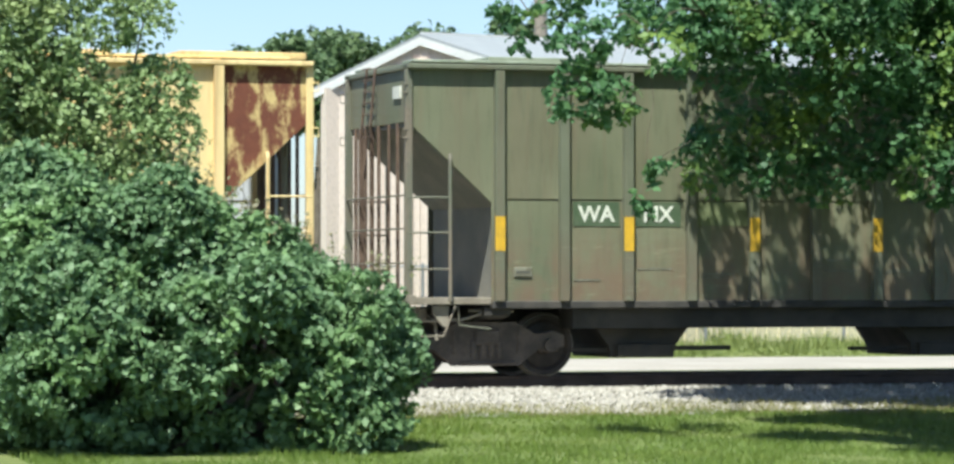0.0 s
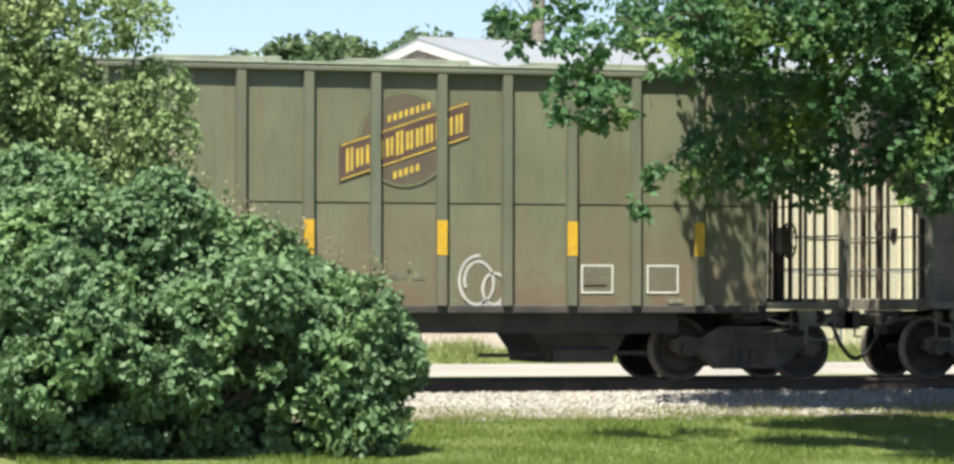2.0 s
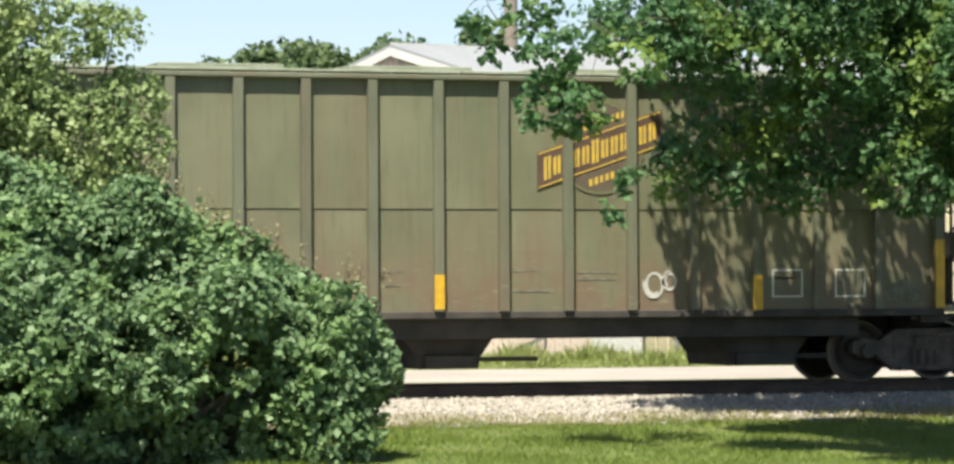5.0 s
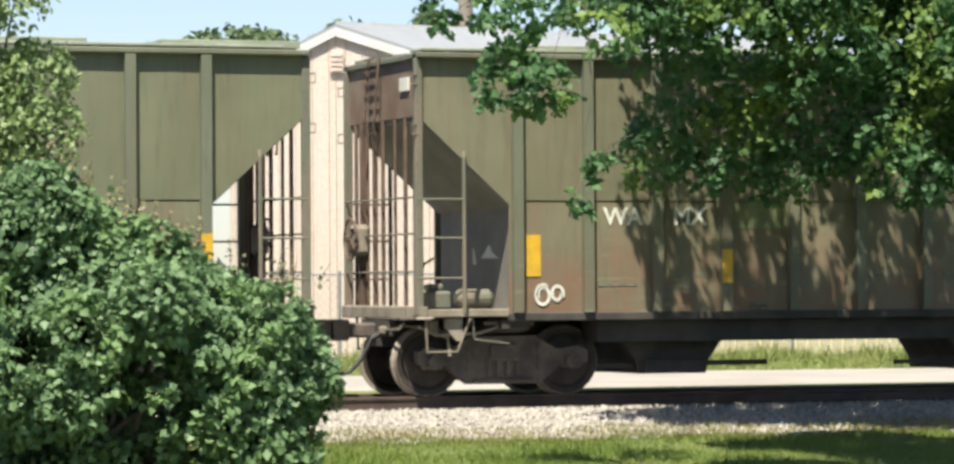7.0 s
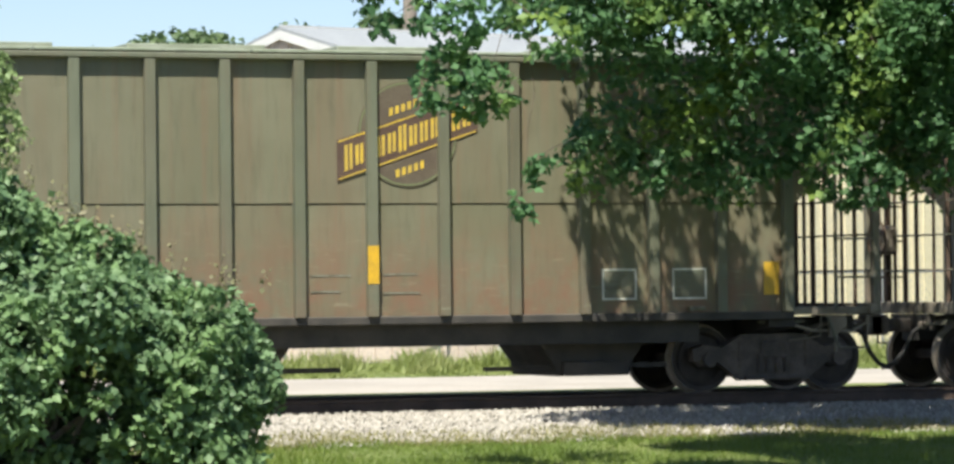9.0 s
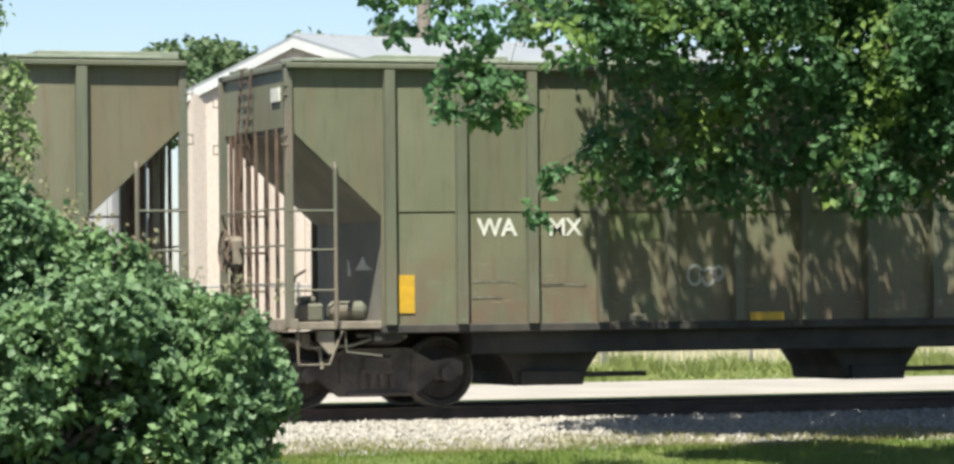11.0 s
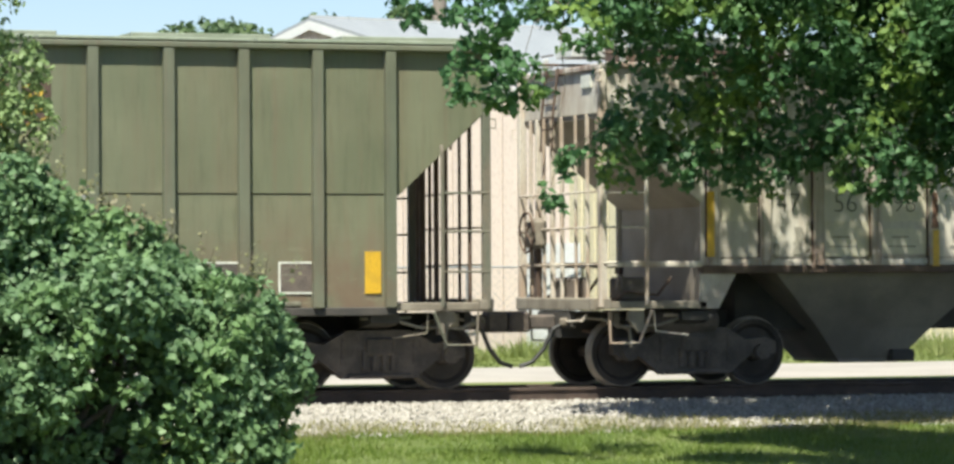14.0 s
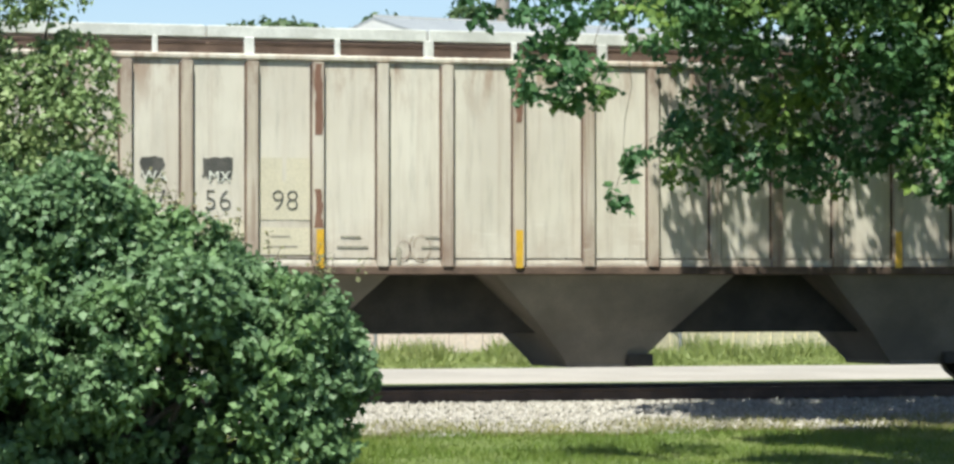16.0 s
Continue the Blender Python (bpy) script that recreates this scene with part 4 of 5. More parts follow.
def build_train():
    wheels, cars = [], []
    lab = "weathered olive green covered hopper with ribbed sides, rolling on the rails"
    y = green_hopper("hopper_car", -3.74, 1, YELLOW_CAR, YELLOW_CAR, False, "faded yellow covered hopper with a large rust stain on its end", wheels)
    cars.append((y, -3.74))
    even = [(1.38 + 2 * i, 1.80, 2.30, .15) for i in range(8)]
    a = green_hopper("hopper_car", 15.46, 2, GREEN, GREEN_RIB, True, lab, wheels)
    green_marks(a, 2, (("WA", 2.90), ("MX", 3.87)), even, (10.83, 3.47), (13.55, 14.58), ((4.46, 5.30, 2.18, 2.53, PATCH_PALE, "fresh pale green patch"),))
    scrawl(a, 11.95, 1.42, .38, 3), scrawl(a, 12.2, 1.30, .28, 5), scrawl(a, 8.4, 1.4, .3, 8, GREEN_RIB)
    cars.append((a, 15.46))
    b = green_hopper("hopper_car", 34.62, 3, GREEN, GREEN_RIB, True, lab, wheels)
    green_marks(b, 3, (("WA", 2.90), ("MX", 3.87)), [(1.38, 1.15, 1.9, .15), (4.38, 1.8, 2.3, .15), (8.38, 1.1, 1.6, .15), (13.38, 1.06, 1.58, .15), (16.38, 1.08, 2.12, .15)], (10.9, 3.47), (13.65, 14.68), ((4.46, 5.30, 2.18, 2.53, PATCH_PALE, "fresh pale green patch"),))
    scrawl(b, 11.75, 1.45, .2, 12), scrawl(b, 12.0, 1.5, .14, 13)
    part("paint_patch", prism([(15.45, 1.2), (15.5, 1.34), (15.68, 1.44), (15.78, 1.52), (15.95, 1.46), (16.1, 1.36), (16.16, 1.22), (15.9, 1.17)], "y", -1.55, -1.53), FAINT_GREEN, b, "faint pale grey paint smear")
    for y0, z0, w, h in ((.12, 2.16, .16, .2), (-.5, 2.0, .2, .26)):
        part("hanging_tag", prism([(y0, z0 + .08), (y0 + w / 2, z0), (y0 + w, z0 + .08), (y0 + w, z0 + h), (y0, z0 + h)], "x", -.07, -.045), RUST_STEEL, b, "rusty shield-shaped tag")
    cars.append((b, 34.62))
    c = green_hopper("hopper_car", 53.88, 4, GREEN_BROWN, GREEN_RIB, False, "weathered brownish green covered hopper with rust at its foot", wheels)
    green_marks(c, 4, (("WA", 2.90), ("MX", 3.87)), [(1.62, 1.55, 2.1, .2), (4.38, 1.45, 1.9, .15), (10.38, 1.5, 2.0, .15), (16.15, 1.3, 1.75, .22)], (10.9, 3.47), (13.65, 14.68), ((4.46, 5.30, 2.18, 2.53, PATCH_PALE, "fresh pale green patch"),))
    scrawl(c, 1.75, 1.3, .14, 21, LETTER), scrawl(c, 1.95, 1.32, .11, 22, LETTER)
    cars.append((c, 53.88))
    d = green_hopper("hopper_car", 73.02, 5, GREEN, GREEN_RIB, False, lab, wheels)
    green_marks(d, 5, (("WA", 2.90), ("MX", 3.87)), [(1.62, 1.22, 1.72, .22), (6.82, 1.06, 1.18, .5), (11.9, 1.06, 1.18, .5), (16.15, 1.25, 1.8, .22)], (10.87, 3.47), (13.85, 14.86), ((4.46, 5.30, 2.18, 2.53, PATCH_PALE, "fresh pale green patch"), (11.44, 12.3, 1.16, 2.53, PATCH_SILVER, "blotchy silver grey paint patch")))
    scrawl(d, 5.75, 1.68, .15, 31), scrawl(d, 5.95, 1.66, .13, 32), scrawl(d, 6.1, 1.72, .1, 33)
    for x0, x1, z0, z1, k in ((11.12, 11.2, 1.2, 2.5, 1), (11.2, 11.28, 1.25, 1.9, 2), (12.2, 12.29, 1.25, 2.45, 3)):
        ragged(d, "paint_run", x0, x1, z0, z1, -1.552, k, LETTER if k < 3 else PATCH_SILVER, "whitish run of paint beside the rib")
    for k, (x0, z0, h) in enumerate(((6.1, 3.0, .35), (7.65, 2.62, .22), (7.85, 2.68, .12), (8.6, 2.66, .2), (13.0, 2.2, .15))):
        ragged(d, "grime_mark", x0, x0 + .1, z0, z0 + h, -1.556, 40 + k, GREEN_BROWN, "dark scuff on the paint")
    cars.append((d, 73.02))
    for q in (c, d):
        part("paint_splash", prism([(-1.0, 1.80), (-.78, 1.86), (-.62, 1.98), (-.45, 1.88), (-.3, 1.80)], "x", 1.318, 1.332), LETTER, q, "white painted splash on the bulkhead")
        part("paint_splash", prism([(-.1, 1.72), (-.02, 1.9), (.04, 1.95), (.02, 1.72)], "x", 1.318, 1.332), LETTER, q)
        part("control_valve", boxes((.25, .62, -1.1, -.7, 1.12, 1.36), (.32, .55, -1.0, -.8, 1.36, 1.46), bevel=.03), POST_GREEN, q, "dusty grey brake control valve")
        part("reservoir", lathe_at(.72, -.95, 1.26, .13, .52), POST_GREEN, q)
        bm = bmesh.new()
        tube(bm, [(.1, -1.2, 1.15), (.12, -1.2, 1.5), (.2, -1.2, 1.72), (.34, -1.2, 1.8)], .018, 6)
        part("air_pipe", bm, POST_GREEN, q)
    e = white_hopper(92.40, wheels)
    cars.append((e, 92.40))
    return cars, wheels


def white_hopper(x, wheels):
    car = empty("hopper_car", (x, 0, 0))
    tagged(car, "dirty white covered hopper with rusty ribs and exposed sloped hoppers", "rail car", group="hopper cars of the train")
    ribs = [1.60, 2.38, 3.18, 4.05, 4.93, 5.81, 6.70, 7.69, 8.68, 9.6, 10.5, 11.4, 12.3, 13.2, 14.1, 15.0, 16.15]
    p = dict(paint=WHITE_CAR, rib=WHITE_RIB, bay=BAY_WHITE, post=POST_WHITE, upright=POST_WHITE, ladder=RUST_STEEL, sillmat=RUST_STEEL,
             top=4.32, deck=1.12, sill=1.55, seam=1.70, slope_x=1.50, slope_z=2.48, rungs=(1.64, 2.12, 2.58), ribs=ribs, rib_depth=.085,
             overhang=False, roof=TRUCK_STEEL, hatch=ROOF_WHITE, hatch_rails=True)
    long_parts(car, p)
    for flip in (False, True):
        end_frame(car, flip, p)
    brake_gear(car, False, p)
    truck(car, 1.56, wheels)
    truck(car, LEN - 1.36, wheels)
    part("center_sill", boxes((2.4, LEN - 2.4, -.5, .5, .70, 1.5)), BLACK_STEEL, car)
    for a, b in ((3.42, 4.82), (8.25, 9.72), (13.05, 14.45)):
        # a bin that narrows to its gate
        bm = bmesh.new()
        ring = []
        for x0, x1, w, z in ((a - .82, b + 1.13, 1.45, 1.5), (a + .05, b + .38, .95, .72), (a + .42, b, .75, .30), (a + .45, b - .03, .75, .24)):
            ring.append([bm.verts.new(v) for v in ((x0, -w, z), (x1, -w, z), (x1, w, z), (x0, w, z))])
        for r0, r1 in zip(ring, ring[1:]):
            for k in range(4):
                bm.faces.new((r0[k], r0[(k + 1) % 4], r1[(k + 1) % 4], r1[k]))
        bm.faces.new(ring[0])
        bm.faces.new(ring[-1])
        out = part("hopper_bin", bm, HOPPER_GREY, car, "grimy sloped hopper bin")
        part("gate_box", boxes((b - .2, b + .16, -.9, -.5, .25, .42), bevel=.02), BLACK_STEEL, out)
    for s in (-1, 1):
        part("gusset", prism([(1.45, 1.52), (1.45, 1.02), (1.72, 1.02), (2.0, 1.52)], "y", *sorted((s * 1.5, s * 1.46))), WHITE_CAR, car)
        part("step_bar", boxes((.0, 1.48, *sorted((s * 1.5, s * 1.58)), 1.58, 1.66), bevel=.015), POST_WHITE, car)
        bm = bmesh.new()
        tube(bm, [(.2, s * 1.3, 1.1), (.45, s * 1.32, 1.25), (.9, s * 1.3, 1.2), (1.1, s * 1.32, 1.45)], .025, 6)
        part("brake_rod", bm, RUST_STEEL, car)
        part("valve_box", boxes((.35, .8, *sorted((s * .9, s * 1.3)), 1.12, 1.45), bevel=.04), TRUCK_STEEL, car)
    for text, xx in (("47", 2.74), ("56", 3.60), ("98", 4.50)):
        letters(text, .38, xx, 2.44, -1.558, LETTER_DARK, car, bold=-.009)
    for text, xx in (("WA", 2.76), ("MX", 3.62)):
        letters(text, .20, xx, 2.745, -1.562, LETTER, car, bold=0.0)
    for xx, w in ((2.74, .17), (3.60, .22)):
        q = random.Random(int(xx * 10))
        outline = [(xx - w + .03 * q.random(), 2.74 + .05 * k) for k in range(6)] + [(xx - w + 2 * w * k / 5, 2.98 + .04 * q.random()) for k in range(1, 5)] + [(xx + w - .04 * q.random(), 2.99 - .05 * k) for k in range(6)] + [(xx + w - 2 * w * k / 7, 2.74 - (.07 * q.random() if k % 2 else -.02)) for k in range(1, 7)]
        part("mark_patch", prism(outline, "y", -1.557, -1.55), LETTER_DARK, car, "blotted out dark patch with ragged drips")
    for k, (xx, z0, z1) in enumerate(((1.60, 2.95, 4.22), (4.93, 3.3, 4.22), (4.93, 2.1, 2.6), (7.69, 3.5, 4.2))):
        ragged(car, "rust_stain", xx - .066, xx + .066, z0, z1, -1.6285, 80 + k, RED_RUST, "red rust eating through the rib's paint")
    for k, (x0, x1, z0, z1) in enumerate(((2.5, 2.62, 1.72, 1.9), (2.8, 2.98, 1.75, 2.12), (2.98, 3.06, 1.8, 2.2), (6.0, 6.08, 1.6, 1.85))):
        ragged(car, "rust_stain", x0, x1, z0, z1, -1.5555, 90 + k, FAINT, "brown smear on the white paint")
    for x0, x1, z0, z1 in ((1.75, 2.3, 2.2, 3.05), (3.27, 3.97, 1.72, 2.2), (4.13, 4.85, 2.2, 3.0), (4.13, 4.85, 1.75, 2.1)):
        sheet_patch(car, "paint_patch", x0, x1, z0, z1, PATCH_CREAM, "cream paint patch", -1.553)
    for x0 in (3.35, 4.25, 5.2, 6.35):
        for k in range(2):
            part("stencil_line", boxes((x0 + .05 * k, x0 + .42 - .1 * k, -1.5555, -1.55, 1.84 + k * .13, 1.866 + k * .13)), FAINT, car)
    for xx, z0, z1 in ((1.56, 1.72, 2.6), (4.95, 1.58, 2.08), (7.69, 1.58, 2.08), (13.2, 1.58, 2.08)):
        sheet_patch(car, "reflector", xx - .05, xx + .05, z0, z1, REFLECTOR, "yellow reflective strip", -1.629)
    scrawl(car, 6.35, 1.85, .2, 41, WHITE_RIB, .012), scrawl(car, 6.1, 1.82, .14, 42, WHITE_RIB, .012)
    part("reservoir", lathe_at(.8, -1.0, .85, .17, 1.1), TRUCK_STEEL, car)
    return car


HOPPER_GREY = two_tone("grimy_grey_hopper_paint", (0.27, 0.235, 0.195), (0.16, 0.14, 0.115), 0.8, 0.85)


def lathe_at(x, y, z, r, length):
    bm = bmesh.new()
    tube(bm, [(x, y, z), (x + .06, y, z), (x + length - .06, y, z), (x + length, y, z)], [r * .6, r, r, r * .6], 14)
    return bm


# ------------------------------------------------------------ plants
def branches(name, stems, parent, material=BARK):
    bm = bmesh.new()
    for pts, r0, r1 in stems:
        n = len(pts)
        tube(bm, pts, [r0 + (r1 - r0) * i / (n - 1) for i in range(n)], 7)
    return part(name, bm, material, parent)


def stem_to(root, tip, seed, wob=.12, n=7):
    q = random.Random(seed)
    a, b = Vector(root), Vector(tip)
    return [a.lerp(b, k / (n - 1)) + Vector((q.uniform(-wob, wob), q.uniform(-wob, wob), q.uniform(-wob, wob) + .25 * math.sin(math.pi * k / (n - 1)))) * (0 if k in (0,) else 1) for k in range(n)]


BUSH_LUMPS = [
    (10.19, -9.85, 1.05, 1.5), (9.16, -9.5, 0.85, 1.7), (10.98, -9.55, 1.15, 0.86), (11.21, -9.95, 0.35, 1.12),
    (12.14, -10.21, 0.65, 0.76), (12.47, -10.11, 1.04, 0.49), (11.89, -10.3, 0.0, 0.72), (12.19, -10.42, -0.2, 0.49),
    (10.50, -9.28, 1.95, 0.56), (9.61, -9.18, 1.95, 0.94), (8.40, -8.99, 1.44, 1.44), (10.86, -10.0, 0.1, 0.85),
    (10.78, -9.52, 2.00, 0.32), (9.73, -9.85, 0.2, 1.06), (12.6, -10.14, 0.48, 0.36), (7.39, -8.11, 0.64, 1.68), (9.6, -8.5, 0.2, 1.2), (10.9, -8.9, 0.0, 0.9),
    (11.1, -9.5, 1.45, 0.64), (11.5, -9.7, 1.2, 0.52), (11.72, -9.8, 1.25, 0.40), (10.62, -9.4, 2.2, 0.36), (10.1, -9.3, 2.45, 0.4)]
SHRUB_LUMPS = [
    (8.76, -7.56, 3.91, 0.90), (9.33, -7.74, 3.31, 0.75), (9.93, -7.93, 3.05, 0.56), (9.57, -7.84, 4.54, 0.45),
    (8.61, -7.52, 4.81, 0.82), (10.46, -8.11, 3.12, 0.31), (9.05, -7.63, 2.56, 1.05), (10.07, -8.00, 4.51, 0.21),
    (7.83, -7.25, 3.68, 1.20), (10.22, -7.83, 3.70, 0.21)]
TREE_LUMPS = [
    (15.25, -9.60, 4.41, 0.43),
    (15.21, -9.59, 3.76, 0.28),
    (15.59, -9.52, 3.63, 0.19),
    (16.16, -9.61, 4.39, 0.59),
    (19.37, -4.32, 4.49, 0.86),
    (19.37, -4.08, 3.26, 0.52),
    (19.07, -4.19, 3.08, 0.25),
    (20.43, -4.21, 3.48, 0.90),
    (21.06, -4.88, 4.49, 1.09),
    (21.80, -5.10, 3.21, 0.82),
    (21.35, -4.72, 3.09, 0.36),
    (22.67, -4.86, 4.52, 1.31),
    (19.80, -4.43, 2.91, 0.25),
    (20.69, -4.50, 2.83, 0.25),
    (22.40, -5.28, 2.75, 0.38),
    (18.98, -5.23, 6.23, 1.28),
    (20.94, -5.35, 6.80, 1.76),
    (23.65, -4.64, 5.34, 1.81),
    (23.91, -4.69, 3.50, 1.40),
    (23.87, -4.20, 9.08, 2.32),
    (20.17, -4.57, 8.91, 1.64),
    (22.37, -3.74, 11.19, 1.76),
    (26.15, -4.37, 6.93, 2.28),
    (15.97, -9.37, 5.53, 0.56),
    (15.01, -9.30, 4.88, 0.17),
    (23.60, -8.60, 6.20, 2.00),
    (25.60, -9.50, 5.20, 1.90),
    (24.20, -4.20, 8.20, 2.20),
    (21.60, -3.60, 6.40, 1.40),
    (26.50, -6.50, 8.50, 2.50),
    (19.45, -3.40, 6.75, 1.05),
    (21.05, -3.30, 6.80, 1.25),
    (22.10, -3.40, 7.00, 1.40),
    (24.20, -3.20, 7.20, 1.50),
    (18.30, -4.40, 5.15, 0.62),
    (19.30, -4.20, 5.35, 0.75),
    (20.60, -4.60, 5.35, 0.80),
    (17.75, -4.60, 5.00, 0.50),
    (22.00, -4.80, 5.30, 0.90),
    (19.10, -5.20, 4.85, 0.62), (19.65, -5.10, 5.00, 0.58), (18.65, -5.10, 5.00, 0.58), (20.2, -5.3, 4.9, .55),
    (19.2, -3.7, 5.2, .5), (20.2, -3.6, 5.2, .7), (21.3, -3.7, 5.2, .8), (22.6, -3.6, 5.1, .8), (23.9, -3.8, 5.2, .9),
    (18.7, -3.6, 7.5, .8), (19.1, -3.3, 6.1, .7), (22.3, -3.0, 8.4, 1.2),
]
# crown of an unseen tree, placed so that its shadow falls on the lawn
UNSEEN_SHADE_LUMPS = [
    (16.30, -12.50, 6.5, 1.1), (19.30, -8.50, 6.8, 1.2), (18.90, -10.90, 7.10, 1.60), (21.30, -10.70, 7.30, 1.80),
    (23.70, -9.40, 7.90, 2.00), (18.10, -13.30, 7.00, 1.40), (20.70, -13.90, 7.40, 1.70), (20.20, -16.40, 9.00, 2.20), (23.20, -13.90, 8.0, 2.0), (17.50, -15.40, 6.7, 1.4), (19.50, -16.30, 6.9, 1.5), (22.10, -12.30, 7.0, 1.5), (17.90, -9.10, 6.5, 1.0)]
TREE_SPRIGS = [
    (16.00, -9.83, 2.64, 0.17),
    (15.90, -9.79, 2.27, 0.09),
    (16.14, -9.88, 2.79, 0.15),
    (14.32, -9.30, 4.59, 0.19),
    (14.52, -9.37, 4.29, 0.12),
    (14.21, -9.27, 4.72, 0.12),
    (14.59, -9.40, 4.66, 0.12),
    (14.99, -9.51, 3.42, 0.15),
]


# dark hollows among the boughs: centre, radius, depth
BUSH_GAPS = [
    (9.46, -10.6, .76, .36, .95), (10.85, -10.6, .45, .40, .95), (10.98, -10.6, -.05, .32, .6), (10.35, -10.6, .05, .26, .65),
    (10.15, -10.7, .95, .17, .7), (8.95, -10.6, .15, .3, .9), (11.55, -10.5, .35, .14, .6), (9.8, -10.6, 1.65, .18, .7), (9.7, -10.6, -.2, .22, .6),
]


def build_bush():
    ob = empty("lilac_bush", (10, -9.7, -0.7))
    tagged(ob, "dense rounded green bush standing on the lawn", "bush")
    inv = Matrix.Translation((-10, 9.7, 0.7))
    me = sprig_leaves("foliage", BUSH_LUMPS, 11, .1, BUSH_LEAF, (.56, .26, .5), hollow=-.12, deep=(.3, .6), inset=.5, gaps=BUSH_GAPS)
    me.transform(inv)
    part("foliage", me, BUSH_LEAF, ob)
    # thin brownish shoots that stand out of the upper edge
    at, shoots = [], []
    for k in range(46):
        f = RNG.random()
        foot = np.array([10.1 + 2.0 * f, -9.5 + RNG.normal(0, .25), 2.72 - 1.28 * f + RNG.normal(0, .1)])
        if k > 36:
            foot = np.array([12.3 + .6 * RNG.random(), -10.1 + RNG.normal(0, .15), 1.42 + RNG.normal(0, .05)])
        tip = foot + np.array([RNG.normal(.07, .06), RNG.normal(0, .06), RNG.uniform(.1, .3)])
        shoots.append(([Vector(foot) - Vector((10, -9.7, -.7)), Vector(tip) - Vector((10, -9.7, -.7))], .005, .003))
        for g in np.linspace(0, 1, 9):
            at.append(foot + (tip - foot) * g + RNG.normal(0, .03, 3))
    at = np.array(at)
    me = leaf_mesh("shoot_leaves", at, np.tile([0., -.5, .6], (len(at), 1)), .06, SHOOT_LEAF)
    me.transform(inv)
    part("shoot_leaves", me, SHOOT_LEAF, ob, "thin brownish green seed shoots")
    tagged(branches("shoot", shoots, ob), kind="stuff")
    stems = [([Vector(p) - Vector((10, -9.7, -.7)) for p in stem_to((10.2 + .5 * math.cos(k), -9.7 + .4 * math.sin(k), -.75), (x, y, z), k)], .05, .012) for k, (x, y, z, r) in enumerate(BUSH_LUMPS)]
    branches("stem", stems, ob)


def build_shrub():
    ob = empty("tall_shrub", (8.9, -7.6, -0.6))
    tagged(ob, "tall pale yellow-green shrub with loose leafy branches", "shrub")
    inv = Matrix.Translation((-8.9, 7.6, 0.6))
    me = sprig_leaves("foliage", SHRUB_LUMPS, 9, .075, SHRUB_LEAF, (.5, .16, .42), (.17, .06, .15), .8, 6, inset=.6)
    me.transform(inv)
    part("foliage", me, SHRUB_LEAF, ob)
    stems = [([Vector(p) - Vector((8.9, -7.6, -.6)) for p in stem_to((8.9 + .2 * math.cos(k), -7.6, -.7), (x, y, z), k + 50)], .06, .01) for k, (x, y, z, r) in enumerate(SHRUB_LUMPS)]
    branches("stem", stems, ob)


def build_tree():
    root = Vector((25.4, -6.2, -0.6))
    ob = empty("maple_tree", root)
    tagged(ob, "large leafy maple tree with low branches hanging beside the track", "tree")
    low, high = [l for l in TREE_LUMPS if l[2] < 5.8 and l[0] > 17], [l for l in TREE_LUMPS if l[2] >= 5.8]
    bough = [l for l in TREE_LUMPS if l[2] < 5.8 and l[0] <= 17]
    me = sprig_leaves("near_bough", bough, 6, .112, TREE_LEAF, (.62, .14, .4), (.23, .06, .15), .6, 1)
    me.transform(Matrix.Translation(-root))
    part("near_bough", me, TREE_LEAF, ob)
    me = sprig_leaves("crown", low, 6, .115, TREE_LEAF, (.66, .16, .44), (.23, .07, .17), .6, 9)
    me.transform(Matrix.Translation(-root))
    part("crown", me, TREE_LEAF, ob)
    # the upper crown is open, so that the sun falls through it in patches
    me = sprig_leaves("upper_crown", high, 4, .115, TREE_LEAF, (.88, .18, .46), (.25, .07, .17), .6, 1, hollow=-.12)
    me.transform(Matrix.Translation(-root))
    part("upper_crown", me, TREE_LEAF, ob)
    for lump in TREE_SPRIGS:
        me = sprig_leaves("low_sprig", [lump], 3, .10, TREE_LEAF, (.16, .04, .08), (.1, .03, .06), .7, 0)
        me.transform(Matrix.Translation(-root))
        part("low_sprig", me, TREE_LEAF, ob)
    branches("trunk", [([Vector((0, 0, -.2)), Vector((.05, 0, 1.5)), Vector((0, .1, 4)), Vector((-.1, .1, 7)), Vector((0, 0, 10.5))], .34, .08)], ob)
    # every bough springs from a heavier one nearer the trunk
    nodes = [(Vector(l[:3]) - root, l[3]) for l in TREE_LUMPS + TREE_SPRIGS]
    trunk_line = [Vector((0, .05, z)) for z in (2.6, 3.6, 4.8, 6.0, 7.2, 8.4)]
    limbs = []
    for k, (tip, r) in enumerate(nodes):
        reach = tip.xy.length
        near = [q for q, _ in nodes if q.xy.length < reach - .15] + trunk_line
        start = min(near, key=lambda q: (q - tip).length + .3 * abs(q.z - tip.z))
        limbs.append((stem_to(start, tip, k + 90, .05, 6), (.006 + .014 * min(r, 1.5)) if r > .22 else .006, .004))
    branches("limb", limbs, ob)


